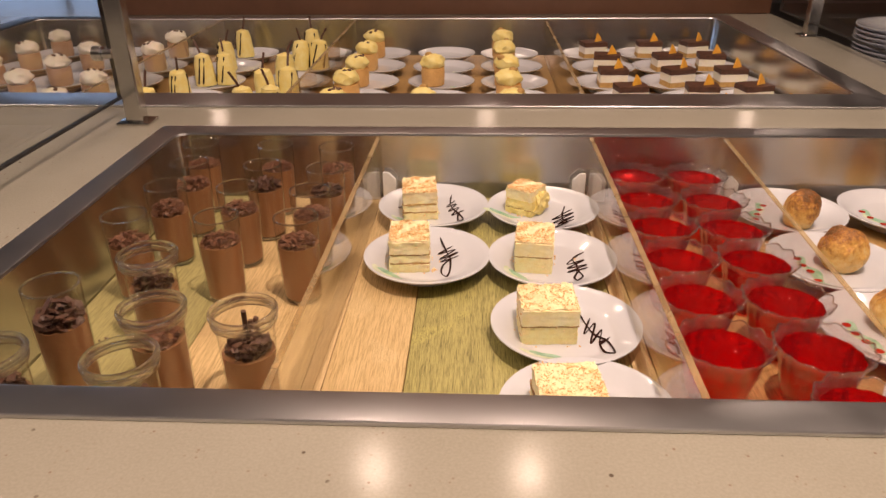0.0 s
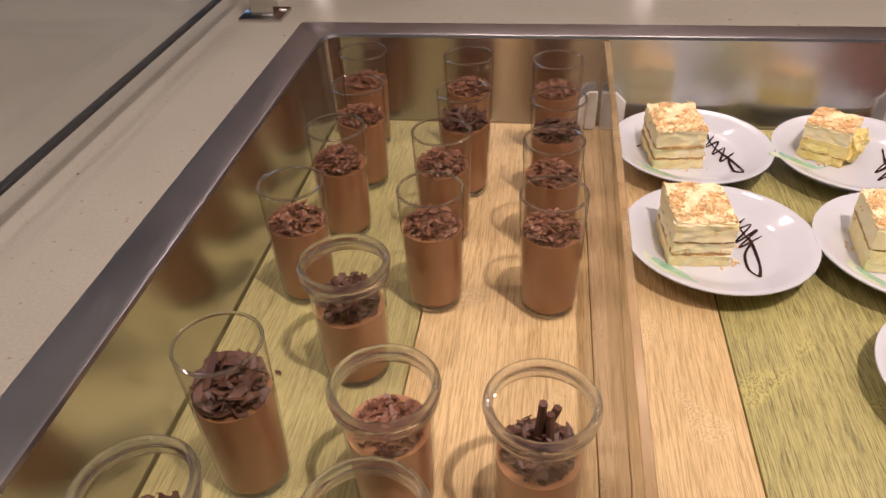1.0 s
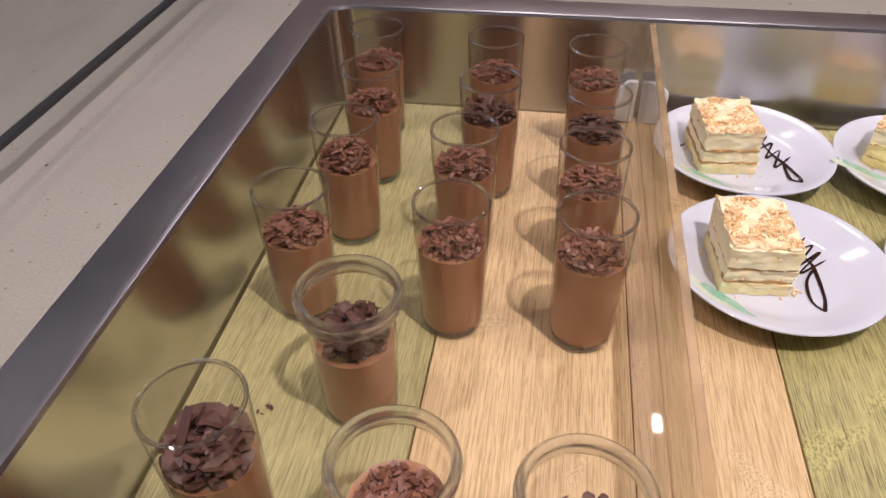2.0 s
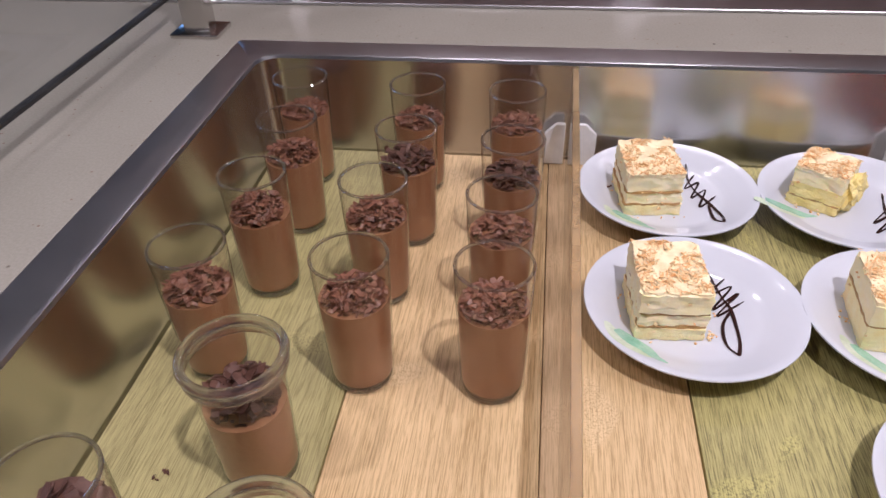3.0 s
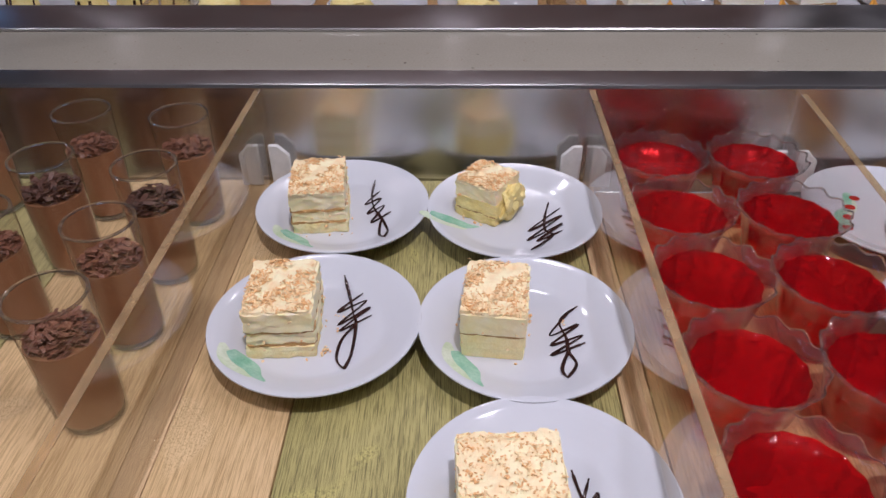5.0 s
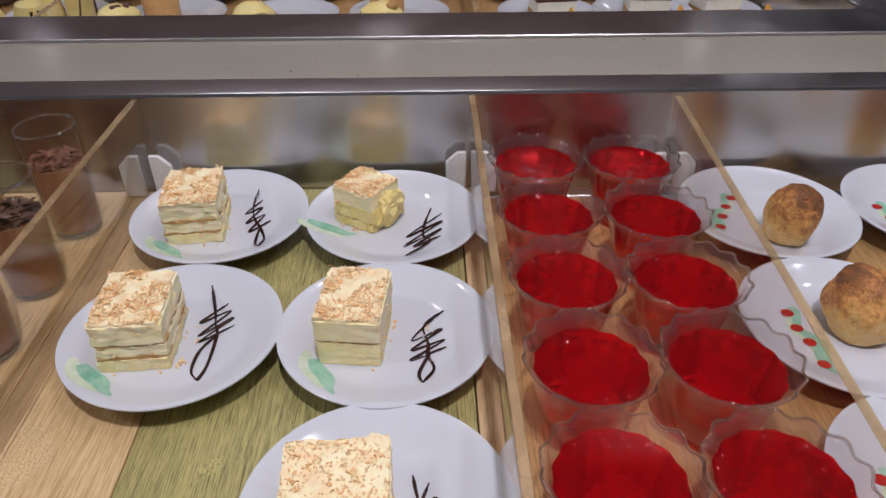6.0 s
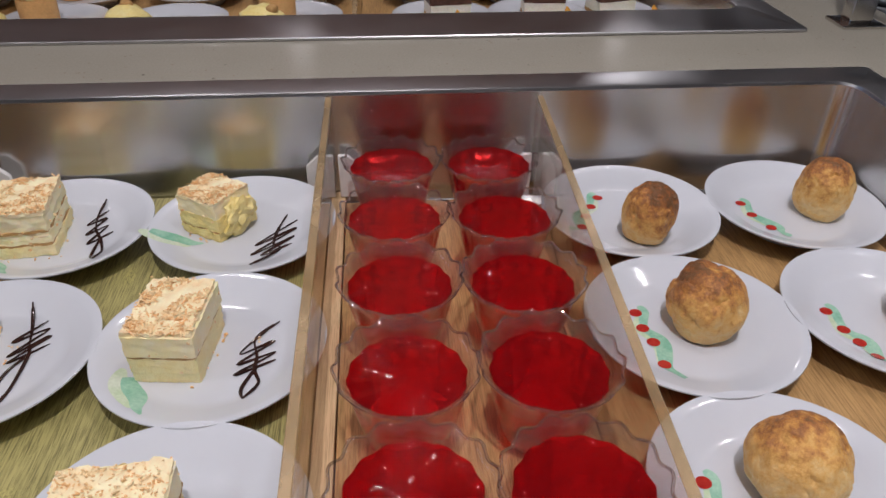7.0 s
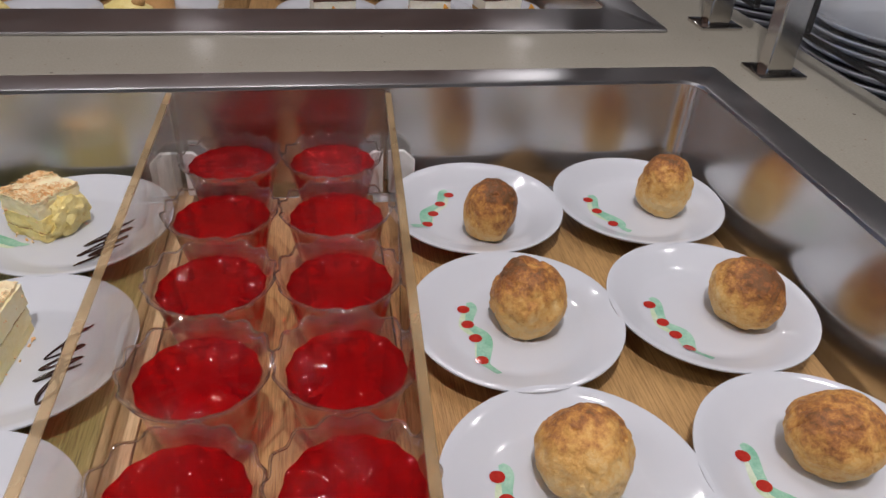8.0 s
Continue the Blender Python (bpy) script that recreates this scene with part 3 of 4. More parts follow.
def inner_wall(z):
    return 0.0213 + (0.0228 - 0.0213) * min(z, 0.040) / 0.040 + max(0, z - 0.040) / 0.065 * 0.0020


def mousse_body(level, rng, radius_at, floor=0.0064):
    prof = [(0.0, floor), (radius_at(floor) - 0.0020, floor), (radius_at(floor) - 0.0004, floor + 0.002)]
    prof += [(radius_at(z) - 0.0003, z) for z in np.linspace(floor + 0.004, level - 0.0012, 5)]
    prof += [(radius_at(level) - 0.0003, level), (radius_at(level) - 0.0022, level - 0.0009), (0.010, level + rng.uniform(-0.0005, 0.0012)), (0.0, level + rng.uniform(-0.0005, 0.0015))]
    return lathe(prof, 44)


TUMBLER = mesh_of("tumbler_wall", tumbler_wall(), GLASS)
TUMBLER_RIM = mesh_of("tumbler_rim", lathe([(0.0249 + 0.0012 * math.cos(a), 0.1112 + 0.0011 * math.sin(a)) for a in np.linspace(0, 2 * math.pi, 9)], 56), GLASS_THICK)
TUMBLER_FOOT = mesh_of("tumbler_foot", lathe([(0.0, 0.0008), (0.0185, 0.0008), (0.0203, 0.0014), (0.0209, 0.0034), (0.0204, 0.0058), (0.0, 0.0060)], 48), GLASS_THICK)


def mousse_glass(x, y, level, heap, seed, turn=0, tall=1.0):
    rng = random.Random(seed)
    g = thing("mousse_glass", "tall clear glass of chocolate mousse under dark chocolate shavings", "dessert glass", pose(x, y, BED, 0, 0, turn) @ Matrix.Diagonal((1, 1, tall, 1)), "mousse glasses")
    tumbler = part("glass", TUMBLER, GLASS, g, "clear straight-sided tumbler")
    part("rim", TUMBLER_RIM, GLASS_THICK, tumbler)
    part("foot", TUMBLER_FOOT, GLASS_THICK, tumbler)
    mousse = part("mousse", mousse_body(level, rng, inner_wall), MOUSSE, g, "smooth milk-chocolate mousse")
    material = CHOC if tall > 1 or rng.random() < 0.5 else MILK_CHOC
    count, size = (190, 0.0150) if tall > 1 else (250, 0.0092) if material == CHOC else (420, 0.0064)
    part("shaving_heap", flakes(rng, inner_wall(level) - 0.001, level - 0.0005, heap * 0.62, count, size), material, mousse, "curled chocolate shavings", smooth=False)["kind"] = "stuff"
    return g


JAR_PROF_OUT = [(0.0232, 0.0022), (0.0240, 0.003), (0.0247, 0.012), (0.0262, 0.060), (0.0266, 0.082), (0.0266, 0.0845)]
JAR = mesh_of("jar_wall", lathe(JAR_PROF_OUT + [(0.0290, 0.0865), (0.0290, 0.0915), (0.0292, 0.097)], 56), GLASS)
JAR_FOOT = mesh_of("jar_foot", lathe([(0.0, 0.0006), (0.0205, 0.0), (0.0228, 0.001), (0.0234, 0.003), (0.0226, 0.0048), (0.0, 0.0048)], 48), GLASS_THICK)
JAR_RIM = mesh_of("jar_rim", lathe([(0.0292 + 0.0029 * math.cos(a), 0.1000 + 0.0032 * math.sin(a)) for a in np.linspace(0, 2 * math.pi, 15)], 64), GLASS_THICK)
JAR_BAND = mesh_of("jar_band", lathe([(0.0292 + 0.0016 * math.cos(a), 0.0925 + 0.0032 * math.sin(a)) for a in np.linspace(0, 2 * math.pi, 11)], 64), GLASS_THICK)


def jar_wall_at(z):
    return 0.0236 + (0.0250 - 0.0236) * max(0.0, min(1.0, (z - 0.012) / 0.048))


def mousse_jar(x, y, level, heap, seed, sticks=0, fine=False):
    rng = random.Random(seed)
    j = thing("mousse_jar", "rounded-rim preserving jar of chocolate mousse with chocolate curls", "dessert jar", pose(x, y, BED, 0, 0, rng.uniform(0, 360)), "mousse jars")
    jar = part("jar", JAR, GLASS, j, "clear glass jar")
    part("rim", JAR_RIM, GLASS_THICK, jar, "thick rounded glass lip")
    part("foot", JAR_FOOT, GLASS_THICK, jar)
    part("lid_ledge", JAR_BAND, GLASS_THICK, jar)
    mousse = part("mousse", mousse_body(level, rng, jar_wall_at, 0.0055), MOUSSE, j, "smooth milk-chocolate mousse")
    part("shaving_heap", flakes(rng, 0.022, level - 0.0005, heap * (0.5 if fine else 1), 380 if fine else 210, 0.0056 if fine else 0.0105, sticks), MILK_CHOC if fine else CHOC, mousse, "heap of chocolate curls", smooth=False)["kind"] = "stuff"
    return j


for k, (x, y, level, heap) in enumerate((
        (-0.0473, -0.330, 0.077, 0.014), (-0.0480, -0.248, 0.077, 0.014), (-0.0443, -0.168, 0.075, 0.016), (-0.0450, -0.078, 0.076, 0.012),
        (-0.1403, -0.330, 0.077, 0.014), (-0.1440, -0.238, 0.077, 0.018), (-0.1333, -0.156, 0.077, 0.019), (-0.1373, -0.070, 0.074, 0.013),
        (-0.2500, -0.329, 0.074, 0.017), (-0.2380, -0.236, 0.074, 0.024), (-0.2383, -0.147, 0.074, 0.020), (-0.2515, -0.063, 0.076, 0.011),
        (-0.2330, -0.516, 0.074, 0.026))):
    mousse_glass(x, y, level, heap, 100 + k, k * 37, 1.08 if k == 12 else 0.975)
for k, (x, y, level, heap, sticks) in enumerate((
        (-0.188, -0.414, 0.062, 0.022, 0), (-0.139, -0.521, 0.066, 0.014, 0), (-0.052, -0.525, 0.058, 0.014, 3),
        (-0.248, -0.598, 0.056, 0.020, 1), (-0.133, -0.600, 0.046, 0.018, 0))):
    mousse_jar(x, y, level, heap, 200 + k, sticks, k == 1)

# fallen chip beside a jar
bm = flakes(random.Random(5), 0.006, 0.0008, 0.001, 5, 0.004)
tagged(part("chocolate_crumbs", bm, CHOC, None, "", pose(-0.250, -0.430, BED + 0.0008), smooth=False), "few dark chocolate crumbs spilt on the board", "crumbs", kind="stuff")

# ---- plates ----
PLATE_R = 0.0815
FOOT = 0.006     # height of the foot ring


def plate_mesh(r=PLATE_R, seg=72):
    under = [(0.0, 0.0030), (0.50, 0.0030), (0.515, -0.0058), (0.53, -0.0060), (0.56, -0.0060), (0.575, -0.0040), (0.585, 0.0022), (0.70, 0.0050), (0.90, 0.0120), (0.985, 0.0160)]
    upper = [(1.0, 0.0174), (0.998, 0.0184), (0.985, 0.0186), (0.90, 0.0158), (0.72, 0.0098), (0.66, 0.0076), (0.60, 0.0068), (0.0, 0.0066)]
    return lathe([(r * u, z + FOOT) for u, z in under + upper], seg)


PLATE = mesh_of("plate_body", plate_mesh(), CHINA)
FACE = 0.0068 + FOOT


def plate_height(r):
    u = r / PLATE_R
    for (a, za), (b, zb) in zip(((0, 0.0066), (0.60, 0.0068), (0.66, 0.0076), (0.72, 0.0098), (0.90, 0.0158), (0.985, 0.0186)), ((0.60, 0.0068), (0.66, 0.0076), (0.72, 0.0098), (0.90, 0.0158), (0.985, 0.0186), (1.2, 0.0186))):
        if a <= u <= b:
            return FOOT + za + (zb - za) * (u - a) / (b - a)
    return FOOT + 0.0066


def painted(path, width, lift=0.00035):
    """A painted ribbon that lies on the plate; width(t) in metres."""
    pts = smooth_path(path, 6)
    bm = bmesh.new()
    rows = []
    for i, p in enumerate(pts):
        d = (pts[min(i + 1, len(pts) - 1)] - pts[max(i - 1, 0)]).normalized()
        s = Vector((-d.y, d.x, 0))
        w = width(i / (len(pts) - 1))
        row = []
        for k in (-1, -0.4, 0.4, 1):
            q = p + s * w * k
            row.append(bm.verts.new((q.x, q.y, plate_height(math.hypot(q.x, q.y)) + lift)))
        rows.append(row)
    for a, b in zip(rows, rows[1:]):
        for k in range(3):
            bm.faces.new((a[k], a[k + 1], b[k + 1], b[k]))
    return bm


def dot(x, y, r, lift=0.0006):
    bm = bmesh.new()
    z = plate_height(math.hypot(x, y))
    c = bm.verts.new((x, y, z + lift + 0.0002))
    ring = [bm.verts.new((x + r * math.cos(a), y + r * math.sin(a) * 0.92, plate_height(math.hypot(x + r * math.cos(a), y + r * math.sin(a))) + lift)) for a in np.linspace(0, 2 * math.pi, 17)[:-1]]
    for i in range(16):
        bm.faces.new((c, ring[i], ring[(i + 1) % 16]))
    return bm


def leaf_motif(p, cx, cy, turn, size=1.0):
    """Pale green swirl of leaves, glazed on the plate near (cx, cy)."""
    rot = Matrix.Rotation(radians(turn), 3, "Z")
    q = lambda u, v: Vector((cx, cy, 0)) + rot @ Vector((u * size, v * size, 0))
    part("painted_leaf", painted([q(-0.013, 0.012), q(-0.006, 0.004), q(0.002, -0.003), q(0.007, -0.012), q(0.013, -0.018)], lambda t: size * (0.0068 * math.sin(math.pi * min(1, t * 0.85 + 0.12)) * (1 - 0.55 * t) + 0.0003)), LEAF_PAINT, p, "pale green glazed leaf")
    part("painted_vine", painted([q(-0.019, 0.018), q(-0.015, 0.006), q(-0.007, -0.004), q(0.004, -0.014)], lambda t: size * (0.0050 * math.sin(math.pi * min(1, t * 0.92 + 0.06)) + 0.0004), 0.0002), VINE_PAINT, p, "pale glazed leaf shadow")


def berry_motif(p, pts, right=True):
    """A green wavy vine with red berries along it."""
    a = [Vector((x, y, 0)) for x, y in pts]
    d = (a[-1] - a[0]).normalized()
    s = Vector((-d.y, d.x, 0)) * (1 if right else -1)
    wav = [a[0] - d * 0.008 + s * 0.006]
    for i, c in enumerate(a):
        wav.append(c + s * (0.0066 if i % 2 == 0 else 0.0016))
    wav += [a[-1] + d * 0.010 + s * 0.005, a[-1] + d * 0.017 + s * 0.0085]
    part("painted_leaf", painted(wav, lambda t: (0.0043 + 0.0014 * math.sin(t * 14)) * math.sin(math.pi * min(1, t * 0.9 + 0.05)) ** 0.6 + 0.0003), LEAF_PAINT, p, "green glazed wavy vine")
    part("painted_vine", painted([w - s * 0.0055 for w in wav[1:-2]], lambda t: 0.0028 * math.sin(math.pi * min(1, t * 0.9 + 0.05)) + 0.0003, 0.0002), VINE_PAINT, p, "yellow-green glazed vine")
    for c in a:
        part("painted_berry", dot(c.x, c.y, 0.0050), BERRY_PAINT, p, "red glazed berry")


def plate(x, y, turn=0.0, label="round white china dessert plate with a green leaf motif", group="cake plates"):
    p = thing("dessert_plate", label, "plate", pose(x, y, BED), group)
    part("dish", PLATE, CHINA, p, at=pose(0, 0, 0, 0, 0, turn))
    return p


def squiggle(x, y, ctrl, seed):
    """Chocolate sauce drizzle lying on a plate: zigzag and a long stem."""
    rng = random.Random(seed)
    s = thing("chocolate_drizzle", "dark chocolate sauce drizzled as a zigzag on the plate", "sauce", pose(x, y, BED), "chocolate drizzles")
    for name, pts, rad in ctrl:
        path = [Vector((px, py, plate_height(math.hypot(px, py)) + 0.0010)) for px, py in pts]
        line = smooth_path(path, 9)
        ph = rng.uniform(0, 6)
        bm = tube(line, rad, 8, lambda t: (0.72 + 0.3 * math.sin(t * 19 + ph) * math.sin(t * 7)) * (1 if 0.03 < t < 0.97 else 0.55))
        for v in bm.verts:
            z = plate_height(math.hypot(v.co.x, v.co.y))
            v.co.z = z + max(0.0001, (v.co.z - z) * 0.75)
        part(name, bm, SAUCE, s)
    return s


def drizzle(top, sides, bottom, loop):
    """Strokes of one drizzle: the zigzag through the side points, and the stem with its end loop."""
    mid = [tuple((Vector(a) + Vector(b)) / 2) for a, b in zip(sides, sides[1:])]
    def along(pts, u):
        i = min(int(u * (len(pts) - 1)), len(pts) - 2)
        return tuple(Vector(pts[i]).lerp(Vector(pts[i + 1]), u * (len(pts) - 1) - i))
    sides = [along((sides[0::2], sides[1::2])[i % 2], i / 6) for i in range(7)]
    t, b = Vector(top), Vector(bottom)
    d = (b - t).normalized()
    s = Vector((-d.y, d.x))
    stem = [top, mid[0], mid[2], mid[-1]]
    if loop:
        stem += [tuple(b + s * loop * 0.9 - d * 0.016), tuple(b + s * loop * 0.3 - d * 0.002), bottom, tuple(b - s * loop * 0.7 - d * 0.010), tuple(b - s * loop * 0.2 - d * 0.030), mid[-1]]
    else:
        stem += [bottom]
    return [("zigzag", sides, 0.0014), ("stem", stem, 0.0017)]


# ---- layered cake slices ----
def rough_block(sx, sy, z0, z1, rng, amp=0.0011, cuts=9, top_amp=0.0006, lean=0.0):
    bm = bmesh.new()
    bmesh.ops.create_cube(bm, size=1.0)
    bmesh.ops.subdivide_edges(bm, edges=bm.edges[:], cuts=cuts, use_grid_fill=True)
    off = Vector((rng.uniform(0, 50), rng.uniform(0, 50), rng.uniform(0, 50)))
    for v in bm.verts:
        c = v.co
        # round the corners a little
        c = Vector((c.x, c.y, c.z))
        k = max(0.0, abs(c.x) + abs(c.y) - 0.93)
        c.x *= 1 - 0.25 * k
        c.y *= 1 - 0.25 * k
        q = Vector((c.x * sx, c.y * sy, z0 + (c.z + 0.5) * (z1 - z0)))
        n = noise.noise_vector(q * 160 + off) * amp + noise.noise_vector(q * 520 + off) * amp * 0.5
        q.x += n.x + lean * (q.z - z0)
        q.y += n.y
        if v.co.z > 0.49:
            q.z += n.z * top_amp / amp
        v.co = q
    return bm


def crumbs(sx, sy, z, rng, count, shred=1.0):
    """Toasted shreds and flakes lying in drifts; shred 0 gives short nibs."""
    bm = bmesh.new()
    for _ in range(count):
        x, y = rng.uniform(-0.5, 0.5) * sx * 0.98, rng.uniform(-0.5, 0.5) * sy * 0.98
        if noise.noise(Vector((x * 75, y * 75, z * 10 + count * 0.37))) < rng.uniform(-0.50, 0.14):
            continue
        w = rng.uniform(0.0006, 0.0011)
        l = w * (rng.uniform(2.0, 5.5) if rng.random() < shred else rng.uniform(1.0, 2.0))
        m = Matrix.LocRotScale((x, y, z + rng.uniform(-0.0002, 0.0016)), Euler((rng.uniform(-0.4, 0.4), rng.uniform(-0.55, 0.55), rng.random() * 6.3)), (l, w, w * 0.55))
        q = bmesh.ops.create_cube(bm, size=1.0, matrix=m)
        for v in q["verts"]:
            v.co += Vector((rng.uniform(-1, 1), rng.uniform(-1, 1), rng.uniform(-1, 1))) * w * 0.3
    return bm


def cake(x, y, turn, sx, sy, height, seed, layers, n_crumbs=560, shred=0.8):
    rng = random.Random(seed)
    c = thing("cake_slice", "square layered cream cake slice topped with toasted flakes", "cake slice", pose(x, y, BED + FACE + 0.0004, 0, 0, turn), "cake slices")
    z = 0.0
    for name, material, frac in layers:
        h = height * frac
        grow = rng.uniform(-0.0010, 0.0012)
        a = (0.0021 if name == "cream" else 0.0018) * (0.4 if layers is TWO else 0.85)
        bm = rough_block(sx + grow, sy + grow, z, z + h + 0.0003, rng, a, 14 if frac > 0.1 else 10, 0.0010)
        bmesh.ops.translate(bm, verts=bm.verts, vec=(rng.uniform(-0.0006, 0.0006), rng.uniform(-0.0006, 0.0006), 0))
        part(name, bm, material, c)
        z += h
    topping = part("topping", rough_block(sx - 0.001, sy - 0.001, z - 0.001, z + 0.0022, rng, 0.0020, 18, 0.0026), TOASTED, c, "uneven toasted cream top")
    part("flake_topping", crumbs(sx, sy, z + 0.0024, rng, n_crumbs, shred), CRUMB, topping, "toasted almond flakes", smooth=False)["kind"] = "stuff"
    part("crumb_coating", side_crumbs(sx, sy, height, rng), CRUMB, c, "crumbs stuck to the sides", smooth=False)["kind"] = "stuff"
    return c


def side_crumbs(sx, sy, height, rng):
    bm = bmesh.new()
    for _ in range(26):
        s = rng.uniform(0.0008, 0.0019)
        k = rng.random()
        px, py = (rng.uniform(-0.5, 0.5) * sx, -0.5 * sy - 0.0006) if k < 0.4 else (0.5 * sx + 0.0006, rng.uniform(-0.5, 0.5) * sy) if k < 0.7 else (-0.5 * sx - 0.0006, rng.uniform(-0.5, 0.5) * sy)
        pz = rng.random() * height * 0.95
        if rng.random() < 0.35:
            pz, px, py = s * 0.3, px * 1.12, py * 1.12
        bmesh.ops.create_cube(bm, size=1.0, matrix=Matrix.LocRotScale((px, py, pz), Euler((rng.random(), rng.random(), rng.random() * 6)), (s * 1.5, s, s * 0.7)))
    return bm


THREE = [("sponge", SPONGE, 0.26), ("crust_line", CRUST, 0.050), ("cream", CREAM, 0.25), ("crust_line", CRUST, 0.050), ("cream", CREAM, 0.39)]
TORN = [("cream", YELLOW, 0.24), ("crust_line", CRUST, 0.035), ("cream", YELLOW, 0.36), ("cream", CREAM, 0.365)]
TWO = [("sponge", SPONGE, 0.22), ("cream", SPONGE, 0.30), ("crust_line", CRUST, 0.055), ("cream", CREAM, 0.425)]

CAKES = (
    # plate centre, cake offset and turn, size, layers, leaf motif, drizzle
    ((0.097, -0.089), (-0.020, -0.004), 6, (0.050, 0.064, 0.040), THREE, (-0.034, -0.050, 5),
     ((0.025, 0.053), ((0.031, 0.037), (0.017, 0.02), (0.034, 0.016), (0.023, -0.004), (0.045, 0.0), (0.031, -0.026)), (0.043, -0.049), 0.005)),
    ((0.259, -0.095), (-0.025, 0.011), -32, (0.044, 0.045, 0.036), TORN, (-0.058, -0.012, 40),
     ((0.035, 0.024), ((0.045, 0.014), (0.013, -0.018), (0.045, -0.006), (0.01, -0.04), (0.043, -0.024), (0.023, -0.041)), (0.012, -0.059), 0.0)),
    ((0.098, -0.253), (-0.022, -0.001), 4, (0.050, 0.062, 0.041), THREE, (-0.042, -0.044, 5),
     ((0.014, 0.06), ((0.031, 0.041), (0.013, 0.026), (0.037, 0.028), (0.016, 0.003), (0.041, 0.015), (0.019, -0.007)), (0.026, -0.043), 0.007)),
    ((0.258, -0.255), (-0.023, 0.002), -6, (0.047, 0.062, 0.040), TWO, (-0.042, -0.042, -15),
     ((0.044, 0.029), ((0.038, 0.024), (0.019, 0.001), (0.044, 0.0), (0.019, -0.015), (0.045, -0.012), (0.018, -0.031)), (0.027, -0.049), 0.006)),
    ((0.259, -0.412), (-0.021, -0.003), 3, (0.060, 0.054, 0.041), TWO, (-0.022, -0.052, 35),
     ((0.020, 0.030), ((0.030, 0.024), (0.017, 0.000), (0.036, 0.008), (0.024, -0.026), (0.046, -0.014), (0.038, -0.028)), (0.043, -0.054), 0.007)),
    ((0.263, -0.560), (-0.018, 0.002), 5, (0.060, 0.056, 0.038), TWO, (-0.020, -0.055, 20),
     ((0.026, 0.026), ((0.034, 0.020), (0.020, 0.000), (0.040, 0.004), (0.026, -0.024), (0.048, -0.016), (0.040, -0.030)), (0.044, -0.054), 0.007)),
)
for k, ((px, py), (ox, oy), turn, (sx, sy, h), layers, (lx, ly, lt), (top, sides, bottom, loop)) in enumerate(CAKES):
    p = plate(px, py, k * 50)
    leaf_motif(p, lx, ly, lt, 1.15)
    cake(px + ox, py + oy, turn, sx, sy, h, 300 + k, layers, 1000 if k < 4 else 640, 0.85 if k < 4 else 0.15)
    squiggle(px, py, drizzle(top, sides, bottom, loop), 400 + k)

# crumbs fallen on the plates
for k, (x, y, spread, count, size, material) in enumerate((
        (0.044, -0.078, 0.003, 2, 0.0034, CHOC), (0.045, -0.250, 0.006, 5, 0.0028, CRUMB), (0.109, -0.279, 0.005, 7, 0.0036, CRUMB),
        (0.114, -0.244, 0.005, 5, 0.0026, CRUMB), (0.208, -0.250, 0.006, 8, 0.0026, CRUMB), (0.290, -0.242, 0.004, 3, 0.0028, CRUMB))):
    rng = random.Random(350 + k)
    bm = bmesh.new()
    for _ in range(count):
        s = size * rng.uniform(0.5, 1.0)
        bmesh.ops.create_icosphere(bm, subdivisions=1, radius=0.5, matrix=Matrix.LocRotScale((rng.gauss(0, spread * 0.6), rng.gauss(0, spread), s * 0.24), Euler((0, 0, rng.random() * 6)), (s * 1.3, s * 0.8, s * 0.55)))
    tagged(part("plate_crumbs", bm, material, None, "", pose(x, y, BED + FACE + 0.0003), smooth=False), "few loose crumbs fallen on the white plate", "crumbs", "crumbs on the plates")

# torn corner of one slice, with the yellow filling showing
bm = bmesh.new()
bmesh.ops.create_icosphere(bm, subdivisions=4, radius=1.0)
for v in bm.verts:
    c = v.co * (1 + 0.35 * noise.noise(v.co * 1.8) + 0.26 * noise.noise(v.co * 4.0) + 0.10 * noise.noise(v.co * 11.0))
    v.co = Vector((c.x * 0.012, c.y * 0.019, max(0.0005, 0.017 + c.z * 0.017)))
tagged(part("cream_filling", bm, YELLOW, None, "", pose(0.2545, -0.093, BED + FACE + 0.0004, 0, 0, -32)), "torn lump of yellow cream filling beside the slice", "cream")

